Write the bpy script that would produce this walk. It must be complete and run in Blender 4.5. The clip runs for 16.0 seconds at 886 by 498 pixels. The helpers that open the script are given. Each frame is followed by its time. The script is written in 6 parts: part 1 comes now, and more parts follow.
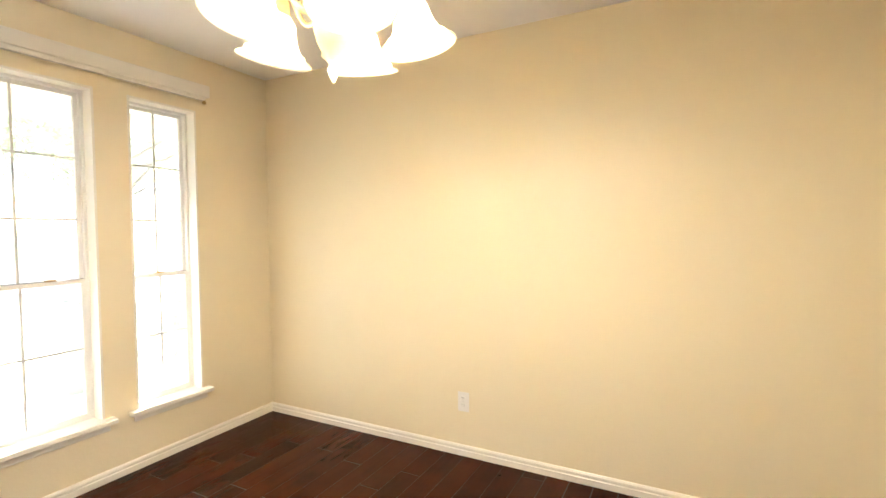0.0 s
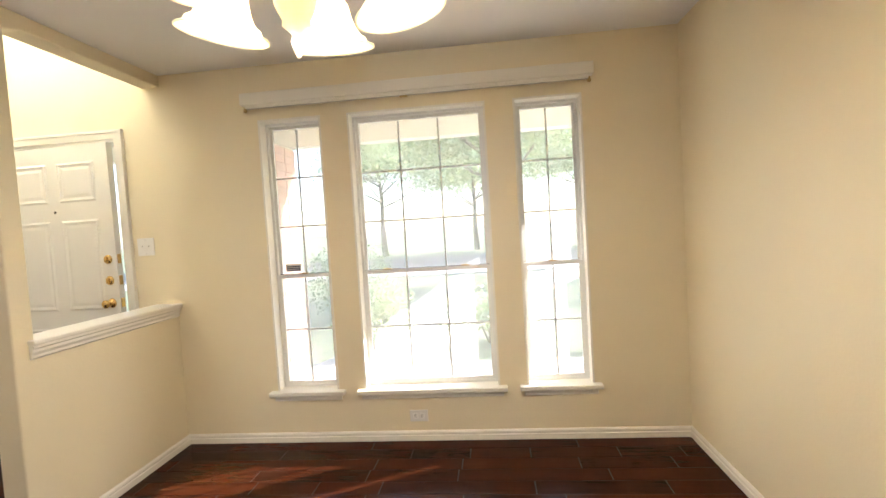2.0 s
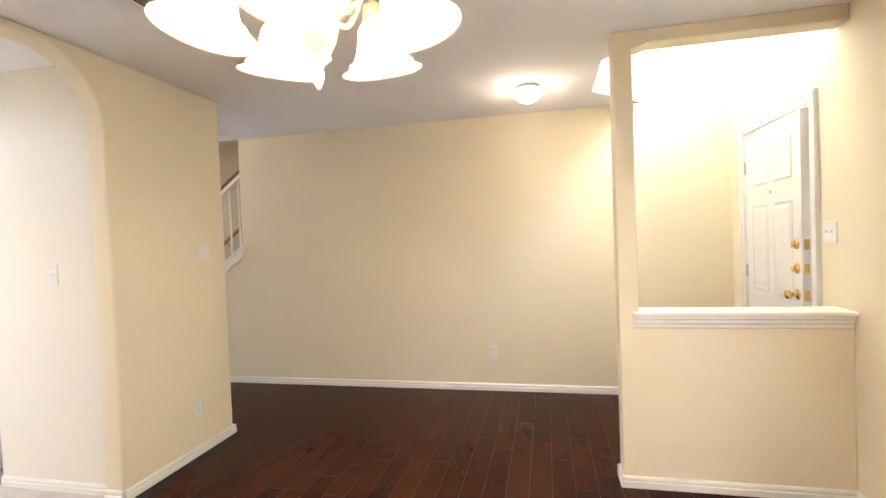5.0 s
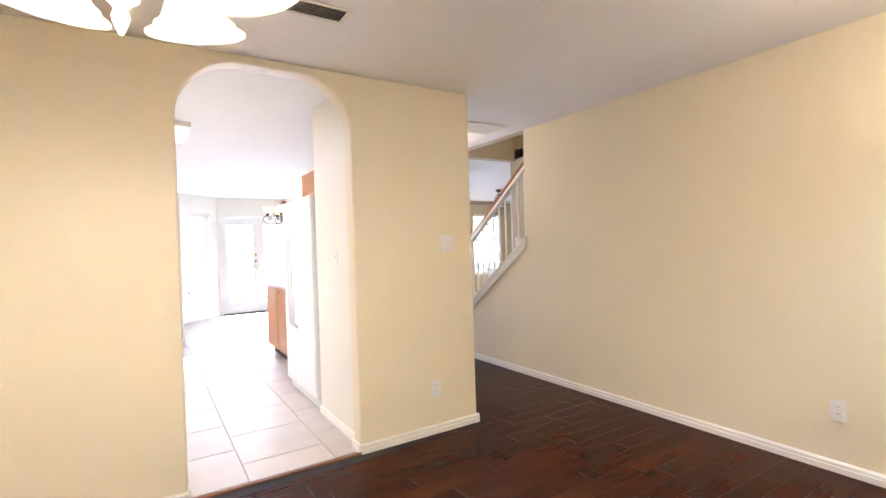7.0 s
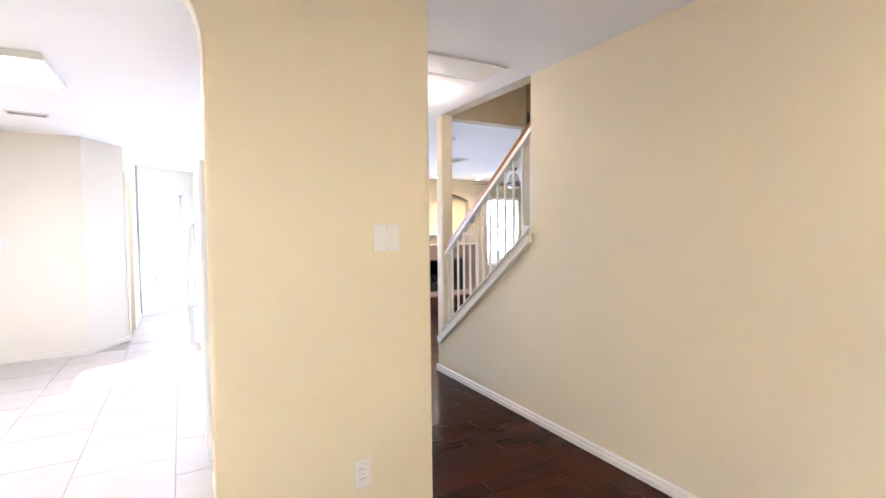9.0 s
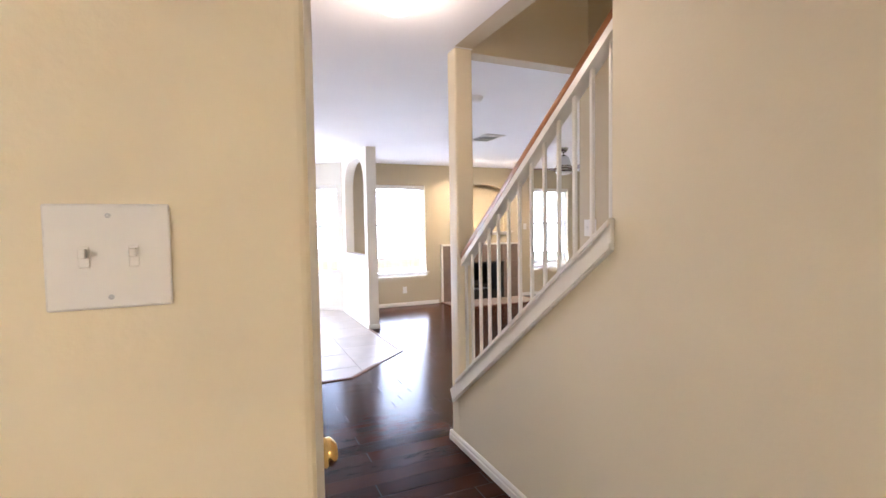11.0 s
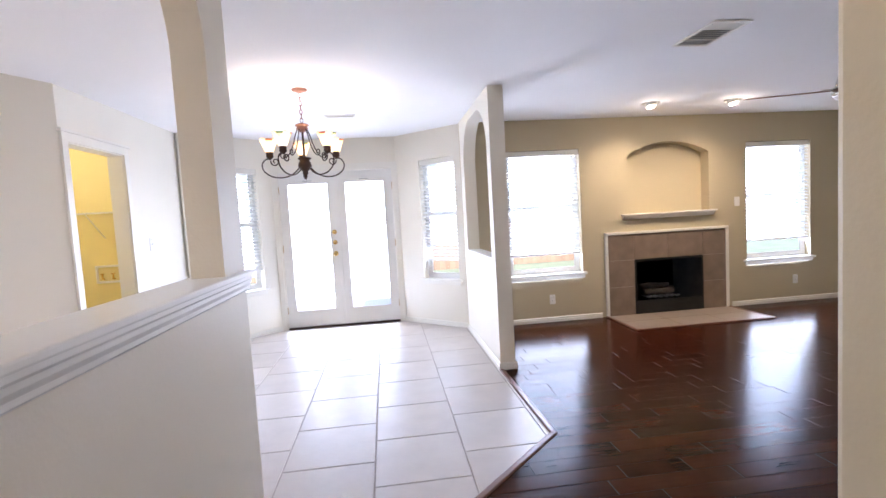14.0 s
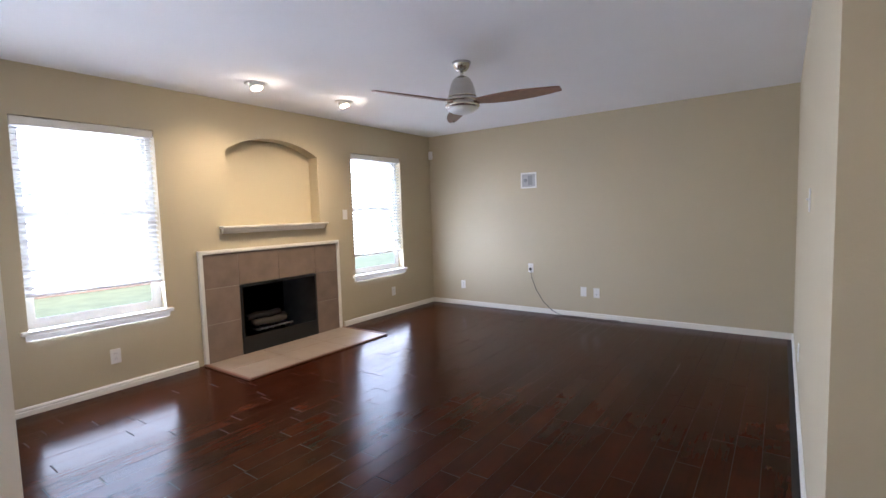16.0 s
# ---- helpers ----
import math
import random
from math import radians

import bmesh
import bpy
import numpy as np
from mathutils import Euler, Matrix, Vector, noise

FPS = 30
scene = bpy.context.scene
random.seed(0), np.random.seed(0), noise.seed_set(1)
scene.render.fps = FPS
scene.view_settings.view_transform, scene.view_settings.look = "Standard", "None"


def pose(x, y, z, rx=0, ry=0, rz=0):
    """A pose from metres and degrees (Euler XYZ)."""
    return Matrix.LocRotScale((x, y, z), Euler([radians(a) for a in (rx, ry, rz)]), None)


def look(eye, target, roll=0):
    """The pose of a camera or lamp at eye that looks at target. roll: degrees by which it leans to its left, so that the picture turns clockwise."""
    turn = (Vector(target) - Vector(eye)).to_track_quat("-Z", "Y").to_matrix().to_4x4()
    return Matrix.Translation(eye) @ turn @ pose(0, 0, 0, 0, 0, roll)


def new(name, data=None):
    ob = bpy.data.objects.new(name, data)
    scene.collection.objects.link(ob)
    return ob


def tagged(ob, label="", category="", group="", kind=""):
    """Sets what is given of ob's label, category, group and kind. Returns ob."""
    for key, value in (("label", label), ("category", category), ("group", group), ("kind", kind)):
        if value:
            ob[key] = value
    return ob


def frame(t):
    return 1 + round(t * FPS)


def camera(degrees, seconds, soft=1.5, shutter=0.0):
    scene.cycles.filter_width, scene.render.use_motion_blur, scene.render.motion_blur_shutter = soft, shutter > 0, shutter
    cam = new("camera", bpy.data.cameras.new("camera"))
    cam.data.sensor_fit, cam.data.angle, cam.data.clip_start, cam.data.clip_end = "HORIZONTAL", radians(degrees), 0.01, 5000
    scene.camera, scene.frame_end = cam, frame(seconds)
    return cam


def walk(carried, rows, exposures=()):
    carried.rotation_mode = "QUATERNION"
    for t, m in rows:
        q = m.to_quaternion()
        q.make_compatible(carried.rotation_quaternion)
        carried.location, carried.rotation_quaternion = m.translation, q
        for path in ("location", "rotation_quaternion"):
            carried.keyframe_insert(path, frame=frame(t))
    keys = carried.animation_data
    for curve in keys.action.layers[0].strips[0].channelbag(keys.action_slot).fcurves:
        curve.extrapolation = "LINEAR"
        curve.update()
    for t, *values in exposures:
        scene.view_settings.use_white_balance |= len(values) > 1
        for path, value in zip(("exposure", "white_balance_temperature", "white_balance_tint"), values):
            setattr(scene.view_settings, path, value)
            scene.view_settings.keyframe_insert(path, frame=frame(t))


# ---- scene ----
cam = camera(86.6, 16.0)
PATH = [
    (0, (2.47, 2.74, 1.327), (0.716, 1.821, 1.249), -0.5),
    (0.5, (2.17, 2.824, 1.338), (0.739, 1.458, 1.208), -1.4),
    (1, (1.805, 2.937, 1.33), (0.94, 1.157, 1.224), -2.3),
    (1.5, (1.485, 2.928, 1.279), (0.94, 1.022, 1.229), -3.1),
    (2, (1.137, 2.892, 1.339), (1.339, 0.923, 1.247), -3.5),
    (2.5, (0.905, 2.824, 1.317), (1.774, 1.044, 1.243), -2.6),
    (3, (0.757, 2.636, 1.346), (2.122, 1.201, 1.26), -0.7),
    (3.5, (0.621, 2.416, 1.355), (2.361, 1.469, 1.282), -1.3),
    (4, (0.546, 2.108, 1.313), (2.462, 1.598, 1.288), -2.5),
    (4.5, (0.561, 1.786, 1.363), (2.538, 1.669, 1.308), -2.7),
    (5, (0.564, 1.455, 1.378), (2.5, 1.88, 1.33), -2.2),
    (5.2, (0.614, 1.322, 1.356), (2.511, 1.894, 1.319), -2.1),
    (7.3, (1.747, 0.922, 1.322), (2.770, 2.640, 1.302), -1.8),
    (7.5, (1.899, 0.969, 1.340), (3.084, 2.580, 1.302), -1.8),
    (8, (2.265, 1.158, 1.362), (3.533, 2.693, 1.220), -1.5),
    (8.5, (2.412, 1.510, 1.356), (3.690, 3.035, 1.222), -1.3),
    (9, (2.575, 1.831, 1.372), (3.545, 3.572, 1.284), -0.6),
    (9.2, (2.64, 1.955, 1.358), (3.552, 3.724, 1.28), -0.1),
    (11.3, (3.621, 3.31, 1.36), (4.365, 5.146, 1.254), -1.5),
    (11.5, (3.697, 3.437, 1.364), (4.266, 5.332, 1.251), -1.7),
    (12, (3.836, 3.806, 1.356), (4.222, 5.747, 1.244), -0.3),
    (12.5, (3.951, 4.162, 1.364), (4.193, 6.125, 1.24), -0.5),
    (13, (4.066, 4.527, 1.358), (4.122, 6.503, 1.216), -1.9),
    (13.5, (4.127, 4.879, 1.346), (4.236, 6.852, 1.197), -1.7),
    (14, (4.186, 5.292, 1.359), (4.418, 7.256, 1.221), -3.3),
    (14.5, (4.265, 5.659, 1.33), (4.673, 7.594, 1.194), -3.6),
    (15, (4.381, 6.004, 1.31), (5.244, 7.781, 1.148), -3.1),
    (15.5, (4.533, 6.275, 1.318), (5.68, 7.881, 1.135), -3.1),
    (16, (4.722, 6.528, 1.322), (6.323, 7.687, 1.169), -1.7),
]
walk(cam, [(t, look(e, a, r)) for t, e, a, r in PATH],
     [(0, 3.22, 6250, 14), (0.6, 3.17, 6250, 14), (1.5, 2.82, 6150, 14), (2.5, 2.48, 6150, 17), (3.5, 2.47, 6000, 18), (5, 3.15, 5650, 20), (7.8, 3.35, 5550, 23), (9, 3.5, 5300, 20),
      (11.3, 3.08, 5750, 24), (13, 2.8, 6000, 24), (14.5, 2.52, 5500, 23), (16, 2.5, 5550, 21)])

# world, sun and sky
world = bpy.data.worlds.new("sky")
scene.world = world
world.use_nodes = True
wn = world.node_tree.nodes
sky = wn.new("ShaderNodeTexSky")
sky.sky_type, sky.sun_disc = "NISHITA", False
sky.sun_elevation, sky.sun_rotation = radians(28), radians(243)
wn["Background"].inputs["Strength"].default_value = 0.11
world.node_tree.links.new(sky.outputs["Color"], wn["Background"].inputs["Color"])
SUN_WAY = Vector((1.56, 0.82, -1.0))
sun = new("sun", bpy.data.lights.new("sun", "SUN"))
sun.data.energy, sun.data.angle, sun.data.color = 3.4, radians(0.5), (1.0, 0.93, 0.82)
sun.matrix_world = look((-30, -12, 14), Vector((-30, -12, 14)) + SUN_WAY)


def area_lamp(name, m, sx, sy, watts, color=(1, 1, 1)):
    d = bpy.data.lights.new(name, "AREA")
    d.shape, d.size, d.size_y, d.energy, d.color = "RECTANGLE", sx, sy, watts, color
    ob = new(name, d)
    ob.matrix_world = m
    return ob


def point_lamp(name, loc, watts, color, radius=0.03):
    d = bpy.data.lights.new(name, "POINT")
    d.energy, d.color, d.shadow_soft_size = watts, color, radius
    ob = new(name, d)
    ob.location = loc
    return ob


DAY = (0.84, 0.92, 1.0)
WARM = (1.0, 0.86, 0.66)
# daylight at the back openings and an added, unseen one high in the foyer
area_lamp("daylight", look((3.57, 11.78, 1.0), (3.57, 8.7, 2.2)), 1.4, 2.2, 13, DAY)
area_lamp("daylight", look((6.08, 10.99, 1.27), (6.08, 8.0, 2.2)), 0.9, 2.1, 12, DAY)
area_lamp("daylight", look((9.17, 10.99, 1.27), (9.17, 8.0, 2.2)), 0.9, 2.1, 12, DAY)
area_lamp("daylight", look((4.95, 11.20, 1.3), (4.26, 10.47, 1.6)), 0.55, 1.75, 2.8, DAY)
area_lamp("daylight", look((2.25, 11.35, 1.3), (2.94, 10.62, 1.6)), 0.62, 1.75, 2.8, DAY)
# brightens the foyer through the assumed opening above the front door
area_lamp("daylight", look((4.05, -0.2, 4.0), (4.05, 3, 3.4)), 1.0, 1.1, 30, DAY)
area_lamp("daylight", look((-0.6, 6.2, 2.6), (1.5, 6.2, 0.6)), 0.7, 0.4, 8, DAY)


# ---- materials ----
def ramp_nodes(name):
    m = bpy.data.materials.new(name)
    m.use_nodes = True
    nt = m.node_tree
    return m, nt, nt.nodes["Principled BSDF"]


def mat(name, col, rough=0.5, metal=0.0, var=0.06, scale=3.0, bump=0.0, bscale=120.0, spread=0.0, coat=0.0, stretch=(1, 1, 1)):
    """Painted or plain surface: soft blotches in the colour, fine relief, a little change from piece to piece."""
    m, nt, b = ramp_nodes(name)
    L = nt.links.new
    geo = nt.nodes.new("ShaderNodeNewGeometry")
    mp = nt.nodes.new("ShaderNodeVectorMath")
    mp.operation = "MULTIPLY"
    mp.inputs[1].default_value = stretch
    L(geo.outputs["Position"], mp.inputs[0])
    n1 = nt.nodes.new("ShaderNodeTexNoise")
    n1.inputs["Scale"].default_value, n1.inputs["Detail"].default_value = scale, 6
    L(mp.outputs[0], n1.inputs["Vector"])
    mix = nt.nodes.new("ShaderNodeMix")
    mix.data_type = "RGBA"
    mix.inputs["A"].default_value = (*[max(c * (1 - var), 0) for c in col], 1)
    mix.inputs["B"].default_value = (*[min(c * (1 + var), 1) for c in col], 1)
    L(n1.outputs["Fac"], mix.inputs["Factor"])
    out = mix.outputs["Result"]
    if spread:
        info = nt.nodes.new("ShaderNodeObjectInfo")
        mr = nt.nodes.new("ShaderNodeMapRange")
        mr.inputs["To Min"].default_value, mr.inputs["To Max"].default_value = 1 - spread, 1 + spread
        L(info.outputs["Random"], mr.inputs["Value"])
        vm = nt.nodes.new("ShaderNodeVectorMath")
        vm.operation = "SCALE"
        L(out, vm.inputs[0])
        L(mr.outputs[0], vm.inputs["Scale"])
        out = vm.outputs[0]
    L(out, b.inputs["Base Color"])
    b.inputs["Roughness"].default_value, b.inputs["Metallic"].default_value = rough, metal
    b.inputs["Coat Weight"].default_value = coat
    if bump:
        n2 = nt.nodes.new("ShaderNodeTexNoise")
        n2.inputs["Scale"].default_value, n2.inputs["Detail"].default_value = bscale, 4
        L(geo.outputs["Position"], n2.inputs["Vector"])
        bp = nt.nodes.new("ShaderNodeBump")
        bp.inputs["Strength"].default_value, bp.inputs["Distance"].default_value = bump, 0.004
        L(n2.outputs["Fac"], bp.inputs["Height"])
        L(bp.outputs[0], b.inputs["Normal"])
    return m


def wood_floor(name):
    """Dark hand-scraped planks: long grain, dark knots, uneven gloss."""
    m, nt, b = ramp_nodes(name)
    L = nt.links.new
    geo = nt.nodes.new("ShaderNodeNewGeometry")
    info = nt.nodes.new("ShaderNodeObjectInfo")
    shift = nt.nodes.new("ShaderNodeVectorMath")
    shift.operation = "SCALE"
    shift.inputs[0].default_value = (37, 11, 5)
    L(info.outputs["Random"], shift.inputs["Scale"])
    add = nt.nodes.new("ShaderNodeVectorMath")
    L(geo.outputs["Position"], add.inputs[0])
    L(shift.outputs[0], add.inputs[1])
    st = nt.nodes.new("ShaderNodeVectorMath")
    st.operation = "MULTIPLY"
    st.inputs[1].default_value = (1.6, 22, 1)
    L(add.outputs[0], st.inputs[0])
    grain = nt.nodes.new("ShaderNodeTexNoise")
    grain.inputs["Scale"].default_value, grain.inputs["Detail"].default_value, grain.inputs["Distortion"].default_value = 2.4, 2, 0.25
    L(st.outputs[0], grain.inputs["Vector"])
    blot = nt.nodes.new("ShaderNodeTexNoise")
    blot.inputs["Scale"].default_value, blot.inputs["Detail"].default_value = 5.5, 5
    L(add.outputs[0], blot.inputs["Vector"])
    cr = nt.nodes.new("ShaderNodeValToRGB")
    cr.color_ramp.elements[0].position, cr.color_ramp.elements[0].color = 0.25, (0.011, 0.0034, 0.0016, 1)
    cr.color_ramp.elements[1].position, cr.color_ramp.elements[1].color = 0.80, (0.10, 0.027, 0.0082, 1)
    mid = cr.color_ramp.elements.new(0.52)
    mid.color = (0.047, 0.0112, 0.0037, 1)
    mx = nt.nodes.new("ShaderNodeMath")
    mx.operation = "MULTIPLY_ADD"
    mx.inputs[1].default_value = 0.26
    L(blot.outputs["Fac"], mx.inputs[0])
    half = nt.nodes.new("ShaderNodeMath")
    half.operation = "MULTIPLY_ADD"
    half.inputs[1].default_value = 0.15
    L(grain.outputs["Fac"], half.inputs[0])
    tone = nt.nodes.new("ShaderNodeMapRange")
    tone.inputs["To Min"].default_value, tone.inputs["To Max"].default_value = 0.19, 0.33
    L(info.outputs["Random"], tone.inputs["Value"])
    L(tone.outputs[0], half.inputs[2])
    L(half.outputs[0], mx.inputs[2])
    L(mx.outputs[0], cr.inputs["Fac"])
    L(cr.outputs["Color"], b.inputs["Base Color"])
    rr = nt.nodes.new("ShaderNodeMapRange")
    rr.inputs["To Min"].default_value, rr.inputs["To Max"].default_value = 0.13, 0.24
    L(blot.outputs["Fac"], rr.inputs["Value"])
    L(rr.outputs[0], b.inputs["Roughness"])
    b.inputs["Specular IOR Level"].default_value = 0.075
    wav = nt.nodes.new("ShaderNodeTexNoise")
    wav.inputs["Scale"].default_value, wav.inputs["Detail"].default_value = 2.2, 2
    L(st.outputs[0], wav.inputs["Vector"])
    bp = nt.nodes.new("ShaderNodeBump")
    bp.inputs["Strength"].default_value, bp.inputs["Distance"].default_value = 0.22, 0.003
    L(wav.outputs["Fac"], bp.inputs["Height"])
    L(bp.outputs[0], b.inputs["Normal"])
    return m


def glow(name, col, strength, base=(0.9, 0.88, 0.8)):
    m, nt, b = ramp_nodes(name)
    b.inputs["Base Color"].default_value = (*base, 1)
    b.inputs["Emission Color"].default_value = (*col, 1)
    b.inputs["Emission Strength"].default_value = strength
    b.inputs["Roughness"].default_value = 0.3
    return m


def glass_mat(name, tint=(1, 1, 1), haze=0.0):
    m, nt, b = ramp_nodes(name)
    b.inputs["Base Color"].default_value = (*tint, 1)
    b.inputs["Transmission Weight"].default_value = 1.0
    b.inputs["Roughness"].default_value = 0.0
    b.inputs["IOR"].default_value = 1.02
    if haze:
        # translucent veil: bloom and glare on the panes put into the glass
        veil = nt.nodes.new("ShaderNodeBsdfTranslucent")
        veil.inputs["Color"].default_value = (0.8, 0.8, 0.8, 1)
        streak = nt.nodes.new("ShaderNodeTexNoise")
        streak.inputs["Scale"].default_value, streak.inputs["Detail"].default_value = 3.0, 4
        rng = nt.nodes.new("ShaderNodeMapRange")
        rng.inputs["To Min"].default_value, rng.inputs["To Max"].default_value = haze * 0.4, haze * 1.6
        nt.links.new(streak.outputs["Fac"], rng.inputs["Value"])
        mx = nt.nodes.new("ShaderNodeMixShader")
        nt.links.new(rng.outputs[0], mx.inputs[0])
        nt.links.new(b.outputs[0], mx.inputs[1])
        nt.links.new(veil.outputs[0], mx.inputs[2])
        nt.links.new(mx.outputs[0], nt.nodes["Material Output"].inputs["Surface"])
    return m


def slat_mat(name):
    m, nt, b = ramp_nodes(name)
    tr = nt.nodes.new("ShaderNodeBsdfTranslucent")
    tr.inputs["Color"].default_value = (0.85, 0.85, 0.83, 1)
    b.inputs["Base Color"].default_value = (0.82, 0.82, 0.8, 1)
    b.inputs["Roughness"].default_value = 0.45
    mx = nt.nodes.new("ShaderNodeMixShader")
    mx.inputs[0].default_value = 0.45
    nt.links.new(b.outputs[0], mx.inputs[1])
    nt.links.new(tr.outputs[0], mx.inputs[2])
    nt.links.new(mx.outputs[0], nt.nodes["Material Output"].inputs["Surface"])
    return m


CREAM = mat("cream_paint", (0.81, 0.72, 0.52), 0.5, var=0.03, scale=1.4, bump=0.16, bscale=75)
HALLP = mat("warm_hall_paint", (0.81, 0.735, 0.59), 0.45, var=0.03, scale=1.4, bump=0.16, bscale=75)
OFFWHITE = mat("pale_paint", (0.82, 0.775, 0.67), 0.5, var=0.03, scale=1.4, bump=0.16, bscale=75)
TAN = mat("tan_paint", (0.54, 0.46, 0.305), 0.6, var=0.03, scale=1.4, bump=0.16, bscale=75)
YELLOW = mat("yellow_paint", (0.82, 0.70, 0.32), 0.6, var=0.03, scale=1.4, bump=0.12, bscale=75)
CEIL = mat("ceiling_paint", (0.89, 0.88, 0.87), 0.85, var=0.03, scale=2, bump=0.3, bscale=55)
WHITE = mat("white_trim_paint", (0.82, 0.79, 0.71), 0.32, var=0.025, scale=5, bump=0.05, bscale=40)
DOORW = mat("white_door_paint", (0.80, 0.785, 0.74), 0.36, var=0.03, scale=4, bump=0.06, bscale=30)
PLASTIC = mat("white_plastic", (0.82, 0.80, 0.76), 0.3, var=0.02, scale=20)
DARKP = mat("dark_slot", (0.03, 0.028, 0.025), 0.5, var=0.2, scale=30)
VINYL = mat("white_vinyl_frame", (0.78, 0.78, 0.76), 0.35, var=0.03, scale=8)
MUNTIN = mat("grey_grille_bar", (0.74, 0.74, 0.73), 0.4, var=0.05, scale=12)
FLOORW = wood_floor("dark_scraped_wood")
SUBFLOOR = mat("dark_joint", (0.012, 0.007, 0.005), 0.7, var=0.3, scale=20)
TRIMW = mat("brown_wood_trim", (0.17, 0.07, 0.035), 0.32, var=0.3, scale=9, bump=0.1, bscale=60, stretch=(1, 6, 1))
OAK = mat("oiled_oak_rail", (0.36, 0.15, 0.052), 0.3, var=0.28, scale=10, bump=0.08, bscale=80, stretch=(14, 1, 8))
CABW = mat("honey_oak", (0.42, 0.19, 0.065), 0.38, var=0.25, scale=9, bump=0.06, bscale=90, stretch=(14, 14, 1))
TILE = mat("pale_stone_tile", (0.52, 0.465, 0.41), 0.38, var=0.13, scale=5.5, bump=0.12, bscale=26, spread=0.05)
GROUT = mat("grey_grout", (0.40, 0.35, 0.30), 0.85, var=0.15, scale=40, bump=0.3, bscale=200)
FTILE = mat("taupe_stone_tile", (0.235, 0.17, 0.125), 0.33, var=0.34, scale=7, bump=0.15, bscale=30, spread=0.07)
HTILE = mat("beige_hearth_tile", (0.33, 0.255, 0.185), 0.33, var=0.2, scale=7, bump=0.15, bscale=30, spread=0.05)
BLACK = mat("black_iron", (0.012, 0.012, 0.012), 0.4, var=0.3, scale=14, bump=0.1)
SOOT = mat("sooty_firebrick", (0.045, 0.04, 0.036), 0.85, var=0.5, scale=8, bump=0.3, bscale=40)
ASH = mat("grey_log", (0.045, 0.037, 0.03), 0.85, var=0.45, scale=14, bump=0.6, bscale=35)
NICKEL = mat("brushed_nickel", (0.56, 0.54, 0.50), 0.24, 1.0, var=0.06, scale=30)
BRASS = mat("polished_brass", (0.72, 0.50, 0.19), 0.2, 1.0, var=0.1, scale=20)
OLDBRASS = mat("aged_brass", (0.55, 0.40, 0.20), 0.3, 1.0, var=0.15, scale=25)
BRONZE = mat("dark_bronze", (0.06, 0.036, 0.026), 0.35, 0.8, var=0.35, scale=20, bump=0.1)
COPPER = mat("antique_copper", (0.33, 0.16, 0.11), 0.35, 0.9, var=0.35, scale=25)
WALNUT = mat("dark_walnut_blade", (0.23, 0.12, 0.07), 0.3, var=0.3, scale=8, stretch=(3, 3, 20))
ENAMEL = mat("cream_enamel", (0.78, 0.70, 0.52), 0.3, var=0.05, scale=10)
FRIDGEW = mat("white_appliance_enamel", (0.83, 0.83, 0.82), 0.25, var=0.015, scale=4, bump=0.06, bscale=160)
GASKET = mat("grey_gasket", (0.30, 0.30, 0.30), 0.6)
STEEL = mat("steel", (0.5, 0.5, 0.5), 0.3, 1.0)
SCREEN = mat("grey_lcd", (0.20, 0.23, 0.21), 0.12, var=0.05)
GLASS = glass_mat("window_glass")
# front panes, with the bright haze of glare mixed into the material
HAZY = glass_mat("hazy_window_glass", haze=0.2)
SLAT = slat_mat("white_blind_slat")
SHADE = glow("lit_cream_glass_shade", (1.0, 0.80, 0.48), 0.28, (0.85, 0.78, 0.6))
sh_t = SHADE.node_tree.nodes.new("ShaderNodeBsdfTranslucent")
sh_t.inputs["Color"].default_value = (0.95, 0.85, 0.62, 1)
sh_m = SHADE.node_tree.nodes.new("ShaderNodeMixShader")
sh_m.inputs[0].default_value = 0.7
SHADE.node_tree.links.new(SHADE.node_tree.nodes["Principled BSDF"].outputs[0], sh_m.inputs[1])
SHADE.node_tree.links.new(sh_t.outputs[0], sh_m.inputs[2])
SHADE.node_tree.links.new(sh_m.outputs[0], SHADE.node_tree.nodes["Material Output"].inputs["Surface"])
DOME = glow("lit_opal_glass", (1.0, 0.86, 0.66), 0.5)
BULB = glow("lit_bulb", (1.0, 0.86, 0.62), 6.0)
FLUO = glow("lit_diffuser", (1.0, 0.98, 0.95), 0.9)
TIFF = glow("lit_amber_art_glass", (1.0, 0.80, 0.46), 0.14, (0.7, 0.52, 0.28))
TIFG = glow("lit_green_art_glass", (0.30, 0.55, 0.12), 0.035, (0.16, 0.22, 0.06))
TIFR = glow("lit_red_art_glass", (0.85, 0.14, 0.05), 0.04, (0.35, 0.14, 0.05))
LENS = glow("unlit_frosted_glass", (1, 1, 1), 0.0, (0.75, 0.74, 0.70))
BRICK = mat("red_brick", (0.42, 0.25, 0.20), 0.85, var=0.22, scale=22, bump=0.5, bscale=90, spread=0.22)
MORTAR = mat("pale_mortar", (0.42, 0.39, 0.35), 0.9, var=0.12, scale=40, bump=0.4, bscale=150)
CONCRETE = mat("concrete", (0.60, 0.57, 0.52), 0.85, var=0.12, scale=3, bump=0.3, bscale=60)
ASPHALT = mat("asphalt", (0.10, 0.10, 0.10), 0.9, var=0.2, scale=8, bump=0.4, bscale=140)
LAWN = mat("lawn", (0.16, 0.19, 0.11), 0.9, var=0.4, scale=2.5, bump=0.8, bscale=50)
LEAF = mat("leaf_green", (0.12, 0.16, 0.085), 0.5, var=0.35, scale=2.0)
b_leaf = LEAF.node_tree.nodes["Principled BSDF"]
t_leaf = LEAF.node_tree.nodes.new("ShaderNodeBsdfTranslucent")
